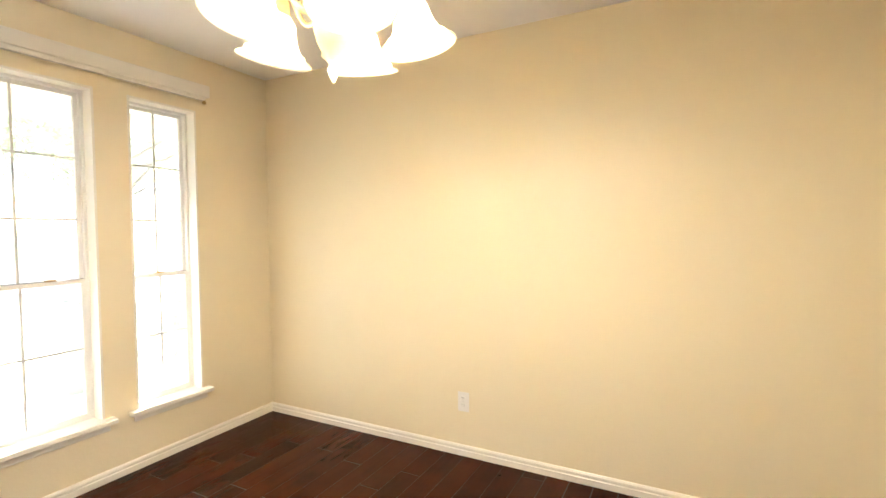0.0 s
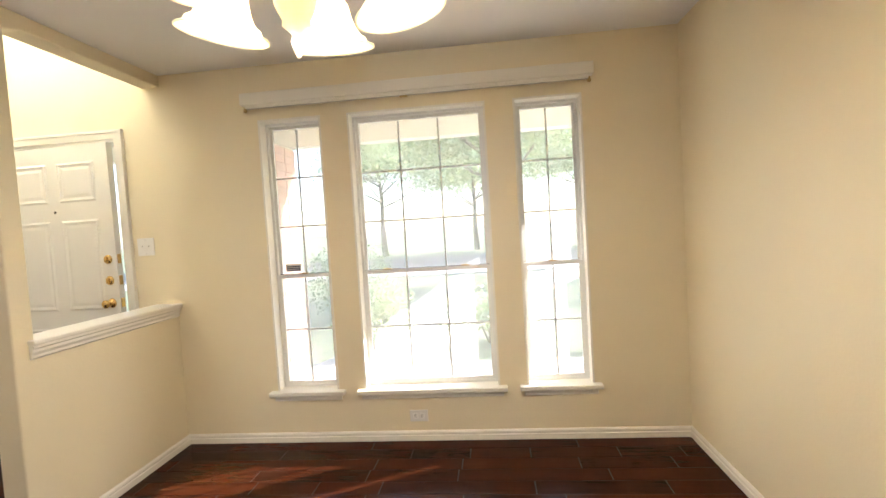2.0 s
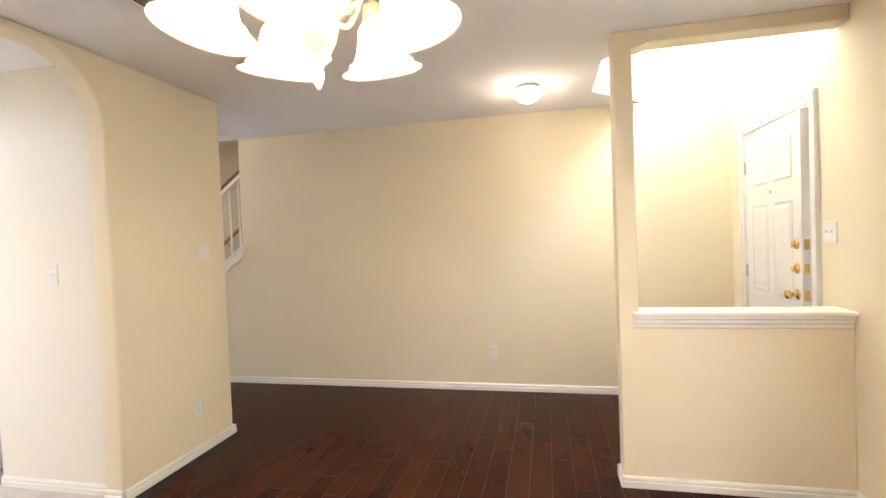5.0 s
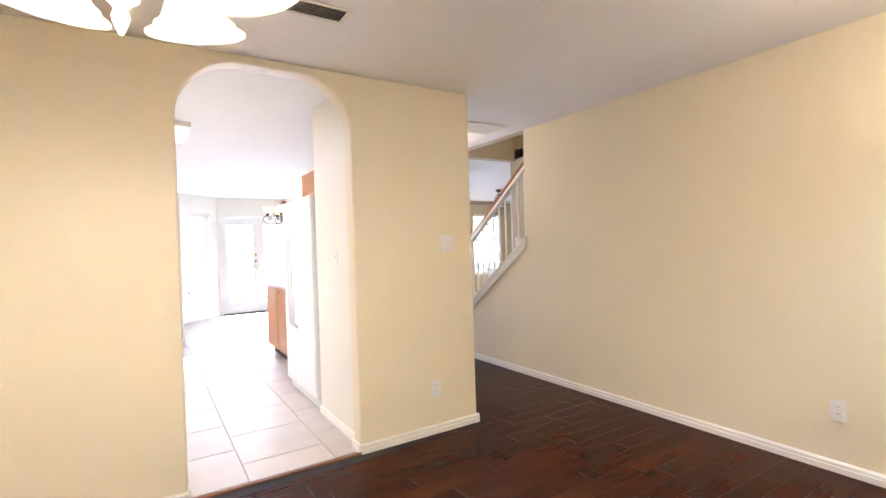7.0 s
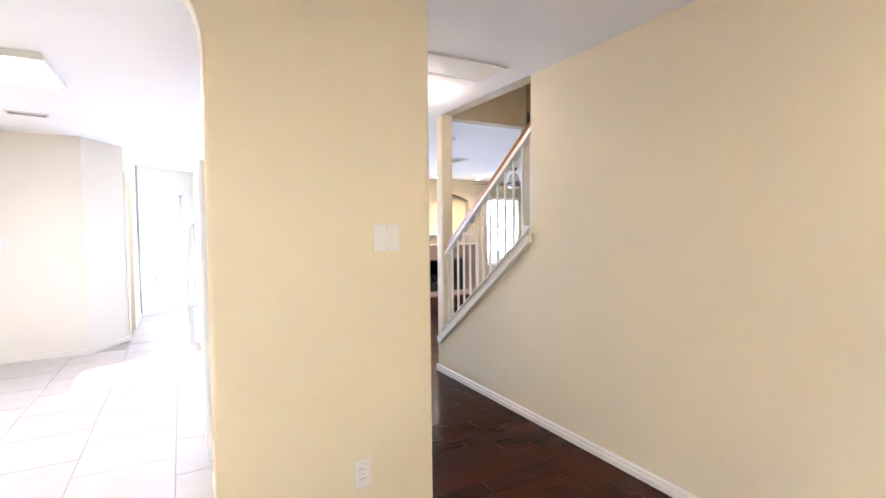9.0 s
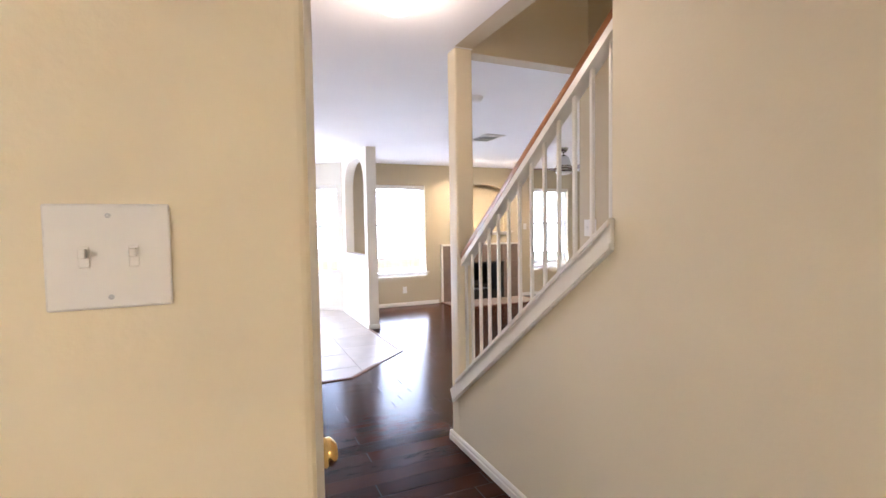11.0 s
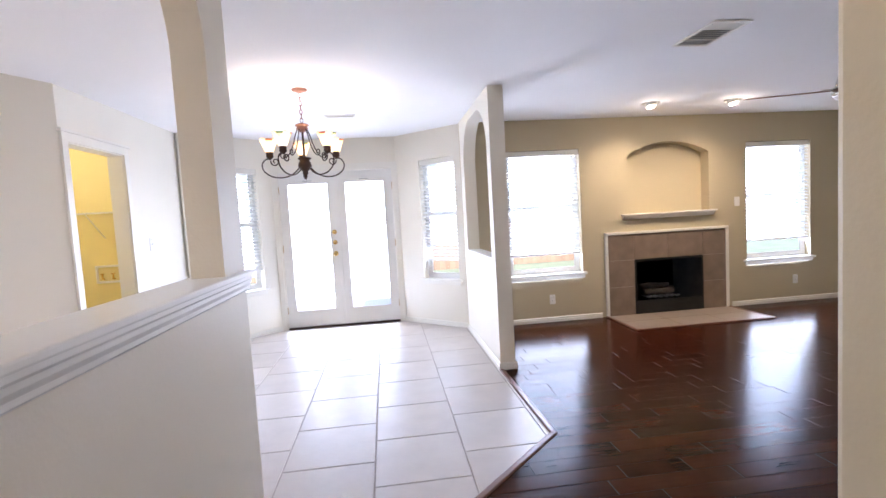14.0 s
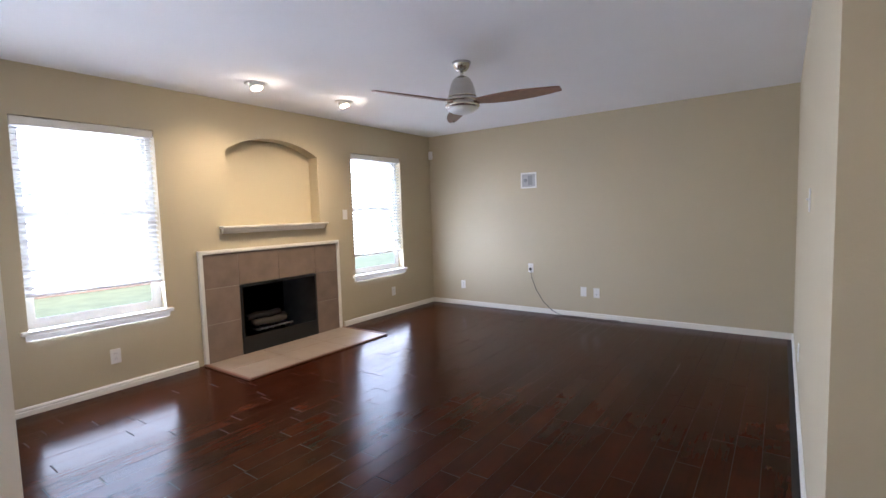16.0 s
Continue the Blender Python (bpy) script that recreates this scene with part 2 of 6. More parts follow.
t_leaf.inputs["Color"].default_value = (0.26, 0.31, 0.17, 1)
m_leaf = LEAF.node_tree.nodes.new("ShaderNodeAddShader")
LEAF.node_tree.links.new(b_leaf.outputs[0], m_leaf.inputs[0])
LEAF.node_tree.links.new(t_leaf.outputs[0], m_leaf.inputs[1])
LEAF.node_tree.links.new(m_leaf.outputs[0], LEAF.node_tree.nodes["Material Output"].inputs["Surface"])
BARK = mat("bark", (0.22, 0.18, 0.145), 0.9, var=0.35, scale=12, bump=0.8, bscale=30, stretch=(1, 1, 0.2))
ROOF = mat("grey_shingle", (0.24, 0.23, 0.22), 0.9, var=0.25, scale=9, bump=0.4, bscale=60)
FENCE = mat("cedar_fence", (0.27, 0.18, 0.11), 0.8, var=0.3, scale=5, bump=0.3, bscale=50, spread=0.12)
STICKER_D = mat("dark_print", (0.05, 0.06, 0.09), 0.5)
CORDM = mat("dark_cord", (0.05, 0.045, 0.04), 0.5)


# ---- helpers for building ----
def box(bm, x0, y0, z0, x1, y1, z1):
    v = [bm.verts.new(p) for p in ((x0, y0, z0), (x1, y0, z0), (x1, y1, z0), (x0, y1, z0), (x0, y0, z1), (x1, y0, z1), (x1, y1, z1), (x0, y1, z1))]
    for f in ((0, 3, 2, 1), (4, 5, 6, 7), (0, 1, 5, 4), (1, 2, 6, 5), (2, 3, 7, 6), (3, 0, 4, 7)):
        bm.faces.new([v[i] for i in f])
    return v


def rbox(bm, x0, y0, z0, x1, y1, z1, r=0.004, seg=2):
    v = box(bm, x0, y0, z0, x1, y1, z1)
    edges = list({e for q in v for e in q.link_edges})
    bmesh.ops.bevel(bm, geom=edges, offset=r, segments=seg, affect="EDGES", profile=0.5)


def prism(bm, pts, axis, a, b):
    def at(u, w, d):
        return {"x": (d, u, w), "y": (u, d, w), "z": (u, w, d)}[axis]
    lo = [bm.verts.new(at(u, w, a)) for u, w in pts]
    hi = [bm.verts.new(at(u, w, b)) for u, w in pts]
    n = len(pts)
    bm.faces.new(lo), bm.faces.new(hi[::-1])
    for i in range(n):
        bm.faces.new((lo[i], hi[i], hi[(i + 1) % n], lo[(i + 1) % n]))


def lathe(bm, prof, seg=24, at=(0, 0, 0), m=None):
    rings = []
    m = m or Matrix.Translation(at)
    for r, z in prof:
        rings.append([bm.verts.new(m @ Vector((max(r, 0.0004) * math.cos(2 * math.pi * i / seg), max(r, 0.0004) * math.sin(2 * math.pi * i / seg), z))) for i in range(seg)])
    for a, b in zip(rings, rings[1:]):
        for i in range(seg):
            bm.faces.new((a[i], a[(i + 1) % seg], b[(i + 1) % seg], b[i]))
    return rings


def tube(bm, pts, r, seg=8):
    pts = [Vector(p) for p in pts]
    rings, up = [], Vector((0.13, 0.21, 0.97))
    for i, p in enumerate(pts):
        d = (pts[min(i + 1, len(pts) - 1)] - pts[max(i - 1, 0)]).normalized()
        s = d.cross(up)
        if s.length < 0.05:
            s = d.cross(Vector((1, 0.1, 0)))
        s.normalize()
        w = s.cross(d)
        rr = r[i] if isinstance(r, (list, tuple)) else r
        rings.append([bm.verts.new(p + rr * (math.cos(2 * math.pi * k / seg) * s + math.sin(2 * math.pi * k / seg) * w)) for k in range(seg)])
    for a, b in zip(rings, rings[1:]):
        for k in range(seg):
            bm.faces.new((a[k], a[(k + 1) % seg], b[(k + 1) % seg], b[k]))
    bm.faces.new(rings[0][::-1]), bm.faces.new(rings[-1])


def flowing(pts, n=5):
    """Points of a smooth curve through pts, n to each stretch."""
    out = []
    for i in range(len(pts) - 1):
        p0, p1, p2, p3 = (Vector(pts[max(0, min(len(pts) - 1, i + k))]) for k in (-1, 0, 1, 2))
        for j in range(n):
            u = j / n
            out.append(tuple(0.5 * (2 * p1 + (p2 - p0) * u + (2 * p0 - 5 * p1 + 4 * p2 - p3) * u * u + (3 * p1 - p0 - 3 * p2 + p3) * u ** 3)))
    return out + [tuple(pts[-1])]


def arc(cx, cy, r, a0, a1, n=10):
    return [(cx + r * math.cos(radians(a0 + (a1 - a0) * i / n)), cy + r * math.sin(radians(a0 + (a1 - a0) * i / n))) for i in range(n + 1)]


def part(name, bm, material, parent=None, label="", smooth=False, bevel=0.0):
    bmesh.ops.recalc_face_normals(bm, faces=bm.faces[:])
    me = bpy.data.meshes.new(name)
    bm.to_mesh(me)
    bm.free()
    for p in me.polygons:
        p.use_smooth = smooth
    me.materials.append(material)
    ob = new(name, me)
    ob.parent = parent
    if bevel:
        md = ob.modifiers.new("edge", "BEVEL")
        md.width, md.segments, md.limit_method, md.angle_limit = bevel, 3, "ANGLE", radians(50)
        if len(me.polygons) < 400:
            md.harden_normals = False
    if label:
        ob["label"] = label
    return ob


def thing(name, label, category, loc=(0, 0, 0), rz=0.0, group="", kind=""):
    ob = new(name)
    ob.matrix_world = pose(*loc, 0, 0, rz)
    return tagged(ob, label, category, group, kind)


def structure(name, bm, material, label="", category="", bevel=0.0):
    ob = part(name, bm, material, None, "", False, bevel)
    return tagged(ob, label, category or name.split("_")[0], "", "structure")


def B():
    return bmesh.new()


H = 2.425
TOP = 5.2
XS = 4.72   # face of the stair wall
YK = 3.75   # face of the wall with the arch
XH = 3.58   # face of the hall wall
YB = 10.755  # back wall of the family room
XE = 10.29  # east wall of the family room
YF = 6.42   # south wall of the family room


def wall_y(name, x0, x1, ya, yb, z0, z1, holes, material, label, bevel=0.0):
    """A wall along x with rectangular holes (x0, x1, z0, z1) in order of x."""
    bm, x = B(), x0
    for a, b, c, d in holes:
        if a > x:
            box(bm, x, ya, z0, a, yb, z1)
        if c > z0:
            box(bm, a, ya, z0, b, yb, c)
        if d < z1:
            box(bm, a, ya, d, b, yb, z1)
        x = b
    if x1 > x:
        box(bm, x, ya, z0, x1, yb, z1)
    return structure(name, bm, material, label, "wall", bevel)


def wall_x(name, y0, y1, xa, xb, z0, z1, holes, material, label, bevel=0.0):
    bm, y = B(), y0
    for a, b, c, d in holes:
        if a > y:
            box(bm, xa, y, z0, xb, a, z1)
        if c > z0:
            box(bm, xa, a, z0, xb, b, c)
        if d < z1:
            box(bm, xa, a, d, xb, b, z1)
        y = b
    if y1 > y:
        box(bm, xa, y, z0, xb, y1, z1)
    return structure(name, bm, material, label, "wall", bevel)


def arch_top(a, b, top, r, up=None):
    """Outline of the top of an opening with rounded shoulders, from a to b."""
    return arc(a + r, top - r, r, 180, 90, 12) + arc(b - r, top - r, r, 90, 0, 12)


# ---- walls ----
WIN_F = [(0.557, 0.962), (1.128, 1.986), (2.157, 2.566)]
FZ0, FZ1 = 0.34, 2.085
DOOR_X = (3.545, 4.455)
bm = B()
x = -0.15
for a, b in WIN_F:
    box(bm, x, -0.15, 0, a, 0, H)
    box(bm, a, -0.15, 0, b, 0, FZ0 - 0.03)
    box(bm, a, -0.15, FZ1, b, 0, H)
    x = b
box(bm, x, -0.15, 0, 3.21, 0, H)
box(bm, 3.21, -0.15, 0, DOOR_X[0], 0, H)
box(bm, DOOR_X[0], -0.15, 2.05, DOOR_X[1], 0, H)
box(bm, DOOR_X[1], -0.15, 0, 4.84, 0, H)
# upper foyer wall; its opening is unseen, added to let the lamp in
for q in ((3.21, 3.55, H, TOP), (4.55, 4.84, H, TOP), (3.55, 4.55, H, 3.4), (3.55, 4.55, 4.6, TOP)):
    box(bm, q[0], -0.15, q[2], q[1], 0, q[3])
structure("wall_front", bm, CREAM, "cream textured plaster front wall with three window openings", "wall")
wall_x("wall_west", -0.15, 8.47, -0.15, 0, 0, H, [(5.75, 6.65, 1.09, 1.75)], CREAM, "cream plaster side wall, plain", 0.0)

# wall with the arch to the kitchen
A0, A1 = 1.69, 2.66
pts = [(0, 0), (A0, 0)] + arch_top(A0, A1, 2.375, 0.33) + [(A1, 0), (XH, 0), (XH, H), (0, H)]
bm = B()
prism(bm, pts, "y", YK, YK + 0.12)
structure("wall_arch", bm, CREAM, "cream plaster wall with a rounded archway to the kitchen", "wall", 0.014)

# hall wall with the closet door and the arched pass-through above a half wall
bm = B()
box(bm, XH - 0.12, YK + 0.12, 2.06, XH, 4.55, H)
box(bm, XH - 0.12, 4.55, 0, XH, 6.07, H)
box(bm, XH - 0.12, 6.07, 0, XH, 7.36, 1.135)
o = [(6.07, 1.135)] + arch_top(6.07, 7.12, 2.35, 0.36) + [(7.12, 1.135), (7.36, 1.135), (7.36, H), (6.07, H)]
prism(bm, o, "x", XH - 0.12, XH)
structure("wall_hall", bm, HALLP, "pale plaster hall wall with an arched pass-through", "wall")

# closet beside the arch, closed
bm = B()
box(bm, 2.70, YK + 0.12, 0, 2.80, 4.66, H)
box(bm, 2.80, 4.56, 0, XH - 0.12, 4.66, H)
structure("wall_closet", bm, OFFWHITE, "pale plaster side wall of the closet in the kitchen", "wall")

# half wall, pier and header beside the foyer
bm = B()
prism(bm, [(0, 0), (1.085, 0), (1.085, H), (0, H), (0, 2.35), (0.90, 2.35), (0.985, 2.325), (0.985, 0.93), (0, 0.93)], "x", 3.21, 3.33)
structure("wall_half", bm, CREAM, "cream plaster half wall with a slim pier beside the foyer", "wall", 0.008)

# stair wall, knee wall below the stairs' open side, pier
SL = 0.743
SC = lambda y: 0.286 + (5.845 - y) * SL  # top of the stringer
bm = B()
# unseen gap above 3.3 added so foyer light reaches the stairwell
prism(bm, [(0, 0), (5.69, 0), (5.69, SC(5.69) - 0.05), (4.41, SC(4.41) - 0.05), (4.41, TOP), (1.2, TOP), (1.2, 3.3), (0, 3.3)], "x", XS, XS + 0.12)
structure("wall_stair", bm, CREAM, "long plain cream plaster wall with a knee wall under the stair rail", "wall")
bm = B()
box(bm, XS, 5.69, 0, XS + 0.118, 5.80, H)
structure("wall_post", bm, CREAM, "slim plaster pier at the foot of the stairs", "wall", 0.014)
# tan here puts the dimness of the stairwell into the wall's colour
bm = B()
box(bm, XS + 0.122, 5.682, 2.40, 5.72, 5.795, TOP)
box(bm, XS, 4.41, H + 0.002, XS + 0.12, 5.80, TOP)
structure("wall_stairwell", bm, TAN, "plaster wall above the stairs, tan standing in for its dimness", "wall")
bm = B()
box(bm, 5.72, 0, 0, 5.84, 5.77, TOP)
box(bm, 5.84, 5.65, 0, 6.40, 5.77, H)
box(bm, 6.28, 5.77, 0, 6.40, YF, H)
box(bm, 6.40, YF - 0.12, 0, XE + 0.15, YF, H)
structure("wall_family_south", bm, TAN, "tan plaster wall with a corner beside the stairs", "wall")
bm = B()
box(bm, 4.84, -0.15, 0, 5.72, 0, TOP)
structure("wall_stair_end", bm, CREAM, "plain plaster wall closing the stairs", "wall")
wall_x("wall_family_east", YF - 0.12, YB + 0.15, XE, XE + 0.15, 0, H, [], TAN, "plain tan plaster wall of the family room")

# back wall of the family room, with the niche above the fireplace
W1, W2, BZ0, BZ1 = (5.63, 6.535), (8.722, 9.623), 0.585, 2.07
NX0, NX1 = 7.15, 8.216
FX0, FX1, FZT = 7.194, 8.10, 0.69
bm = B()
box(bm, 5.095, YB, 0, W1[0], YB + 0.15, H)
for a, b in (W1, W2):
    box(bm, a, YB, 0, b, YB + 0.15, BZ0 - 0.03)
    box(bm, a, YB, BZ1, b, YB + 0.15, H)
box(bm, W1[1], YB, 0, NX0, YB + 0.15, H)
box(bm, NX1, YB, 0, W2[0], YB + 0.15, H)
box(bm, W2[1], YB, 0, XE + 0.15, YB + 0.15, H)
box(bm, NX0, YB, FZT, NX1, YB + 0.15, 1.235)
box(bm, NX0, YB, 0, FX0, YB + 0.15, FZT)
box(bm, FX1, YB, 0, NX1, YB + 0.15, FZT)
cx, half, rise = (NX0 + NX1) / 2, (NX1 - NX0) / 2, 0.14
rad = (half * half + rise * rise) / (2 * rise)
an = math.degrees(math.asin(half / rad))
prism(bm, arc(cx, 1.975 + rise - rad, rad, 90 + an, 90 - an, 20) + [(NX1, H), (NX0, H)], "y", YB, YB + 0.15)
box(bm, NX0 - 0.1, YB + 0.15, 1.1, NX1 + 0.1, YB + 0.25, H)
structure("wall_back", bm, TAN, "tan plaster back wall with an arched niche", "wall")

# breakfast bay: angled walls, back wall with the double doors
FD = (2.842, 4.318)
wall_y("wall_bay", 2.79, 4.36, 11.5, 11.65, 0, H, [(FD[0], FD[1], 0, 2.045)], OFFWHITE, "pale plaster bay wall with double glass doors")
BAYR, BAYL = (0.38, 0.92), (0.20, 0.78)


def bay_wall(name, w0, w1, label):
    """Angled wall from its corner with the middle bay wall; u runs along it, v out of the room."""
    ob_len = 1.085
    bm = B()
    for q in ((-0.0, w0, 0, H), (w1, ob_len, 0, H), (w0, w1, 0, BZ0 - 0.03), (w0, w1, BZ1, H)):
        box(bm, q[0], 0, q[2], q[1], 0.13, q[3])
    ob = structure(name, bm, OFFWHITE, label, "wall")
    return ob


RB = pose(4.36, 11.5, 0, 0, 0, -43.4)
LB = pose(2.79, 11.5, 0, 0, 0, 180 + 43.4) @ Matrix.Diagonal((1, -1, 1, 1))
bay_wall("wall_bay_right", *BAYR, "pale angled plaster bay wall with a window").matrix_world = RB
bay_wall("wall_bay_left", *BAYL, "pale angled plaster bay wall with a window").matrix_world = LB

# partition with the arched opening between breakfast nook and family room
PX0, PX1, PY0 = 5.095, 5.228, 9.215
bm = B()
box(bm, PX0, 9.35, 0, PX1, YB, 0.955)
prism(bm, [(PY0, 0), (9.35, 0), (9.35, 0.955)] + arch_top(9.35, 10.55, 2.335, 0.42)[0:] + [(10.55, 0.955), (YB, 0.955), (YB, H), (PY0, H)], "x", PX0, PX1)
structure("wall_partition", bm, OFFWHITE, "pale plaster partition with an arched opening", "wall")

# kitchen and laundry walls
bm = B()
box(bm, 0, 8.35, 0, 1.60, 8.47, H)
prism(bm, [(1.60, 8.35), (1.64, 8.35), (1.97, 8.90), (1.85, 8.90), (1.60, 8.47)], "z", 0, H)
box(bm, 1.85, 8.90, 0, 1.97, 8.965, H)
box(bm, 1.85, 8.965, 2.045, 1.97, 9.70, H)
box(bm, 1.85, 9.70, 0, 1.97, 10.80, H)
structure("wall_kitchen", bm, OFFWHITE, "pale plaster kitchen wall with the laundry doorway", "wall")
bm = B()
box(bm, 0.3, 10.4, 0, 1.85, 10.5, H)
box(bm, 0.2, 8.47, 0, 0.3, 10.5, H)
structure("wall_laundry", bm, YELLOW, "yellow plaster laundry wall", "wall")
bm = B()
box(bm, 0.3, 8.472, 0, 1.60, 8.48, H)
box(bm, 1.843, 9.74, 0, 1.848, 10.4, H)
structure("wall_laundry_lining", bm, YELLOW, "yellow painted inner side of the laundry walls", "wall")

# foyer shaft above the ceiling
shaft = [(3.33, 0.0), (3.33, 0.90), (3.63, 1.085), (4.27, 1.085), (XS, 0.66), (XS, 0.0)]
bm = B()
for (ax, ay), (bx, by) in list(zip(shaft, shaft[1:]))[:4]:
    d = Vector((bx - ax, by - ay)).normalized()
    nx, ny = -d.y * 0.1, d.x * 0.1
    prism(bm, [(ax, ay), (bx, by), (bx + nx, by + ny), (ax + nx, ay + ny)], "z", H + 0.001, TOP)
structure("wall_foyer_shaft", bm, CREAM, "cream walls of the tall foyer", "wall")

# ---- ceilings ----
bm = B()
box(bm, -0.15, -0.15, H, 3.33, 1.085, H + 0.12)
prism(bm, [(3.33, 0.90), (3.63, 1.085), (3.33, 1.085)], "z", H, H + 0.12)
prism(bm, [(XS, 0.66), (XS, 1.085), (4.27, 1.085)], "z", H, H + 0.12)
box(bm, -0.15, 1.085, H, XS, 5.69, H + 0.12)
box(bm, -0.15, 5.69, H, XE + 0.15, 11.65, H + 0.12)
box(bm, 5.72, 5.5, H, 6.45, 5.69, H + 0.12)
structure("ceiling", bm, CEIL, "white textured ceiling", "ceiling")
bm = B()
box(bm, 3.1, -0.2, TOP, 5.9, 6.0, TOP + 0.1)
structure("ceiling_upper", bm, CEIL, "white ceiling high above foyer and stairs", "ceiling")


# ---- baseboards ----
def baseboard(a, b, side):
    """Moulded board from a to b on the wall's face; side: which way the room lies, as a unit vector."""
    bm = B()
    a, b, n = Vector(a), Vector(b), Vector(side)
    prof = ((0, 0), (0.015, 0), (0.015, 0.032), (0.010, 0.036), (0.010, 0.040), (0.013, 0.043), (0.012, 0.053), (0.005, 0.062), (0, 0.062))
    lo = [bm.verts.new((a.x + n.x * u, a.y + n.y * u, w)) for u, w in prof]
    hi = [bm.verts.new((b.x + n.x * u, b.y + n.y * u, w)) for u, w in prof]
    k = len(prof)
    bm.faces.new(lo), bm.faces.new(hi[::-1])
    for i in range(k):
        bm.faces.new((lo[i], hi[i], hi[(i + 1) % k], lo[(i + 1) % k]))
    return structure("baseboard", bm, WHITE, "white moulded baseboard along the floor", "baseboard")


S2 = 0.7265, 0.6871
for a, b, n in (
    ((0, 0), (3.21, 0), (0, 1)), ((3.33, 0), (3.48, 0), (0, 1)), ((4.52, 0), (XS, 0), (0, 1)),
    ((0, 0), (0, YK), (1, 0)), ((0, YK), (A0, YK), (0, -1)), ((A1, YK), (XH + 0.015, YK), (0, -1)),
    ((3.21, 0), (3.21, 1.10), (-1, 0)), ((3.33, 0), (3.33, 1.10), (1, 0)), ((3.196, 1.085), (3.344, 1.085), (0, 1)),
    ((XS, 0), (XS, 5.815), (-1, 0)), ((XS - 0.014, 5.80), (XS + 0.13, 5.80), (0, 1)),
    ((XH, YK), (XH, 3.775), (1, 0)), ((XH, 4.615), (XH, 7.375), (1, 0)), ((XH - 0.12, 7.36), (XH + 0.014, 7.36), (0, 1)),
    ((A1, YK + 0.005), (A1, YK + 0.12), (-1, 0)), ((2.70, YK + 0.12), (2.70, 4.66), (-1, 0)), ((A0, YK + 0.005), (A0, YK + 0.12), (1, 0)),
    ((0, 8.35), (1.64, 8.35), (0, -1)), ((1.64, 8.35), (1.97, 8.90), (0.857, -0.514)), ((1.97, 9.77), (1.97, 10.757), (1, 0)),
    ((1.97, 10.757), (2.79, 11.5), (S2[1], -S2[0])), ((4.36, 11.5), (5.095, 10.805), (-S2[1], -S2[0])),
    ((PX0, PY0 - 0.014), (PX0, YB), (-1, 0)), ((PX0 - 0.014, PY0), (PX1 + 0.014, PY0), (0, -1)), ((PX1, PY0 - 0.014), (PX1, YB), (1, 0)),
    ((PX1, YB), (6.765, YB), (0, -1)), ((8.505, YB), (XE, YB), (0, -1)), ((XE, YF), (XE, YB), (-1, 0)), ((6.28, YF), (XE, YF), (0, 1)),
    ((5.84, 5.77), (6.28, 5.77), (0, 1)), ((6.28, 5.77), (6.28, YF + 0.014), (-1, 0)), ((5.72, 5.77), (5.84, 5.77), (0, 1)),
):
    baseboard(a, b, n)


# ---- front windows ----
def casing_strip(bm, x0, x1, z0, z1, w, ya, yb):
    """Three-sided frame round an opening: two legs and a head."""
    box(bm, x0 - w, ya, z0, x0, yb, z1 + w)
    box(bm, x1, ya, z0, x1 + w, yb, z1 + w)
    box(bm, x0, ya, z1, x1, yb, z1 + w)


def sash(bm, x0, x1, z0, z1, ya, yb, w):
    box(bm, x0, ya, z0, x0 + w, yb, z1)
    box(bm, x1 - w, ya, z0, x1, yb, z1)
    box(bm, x0 + w, ya, z0, x1 - w, yb, z0 + w)
    box(bm, x0 + w, ya, z1 - w, x1 - w, yb, z1)


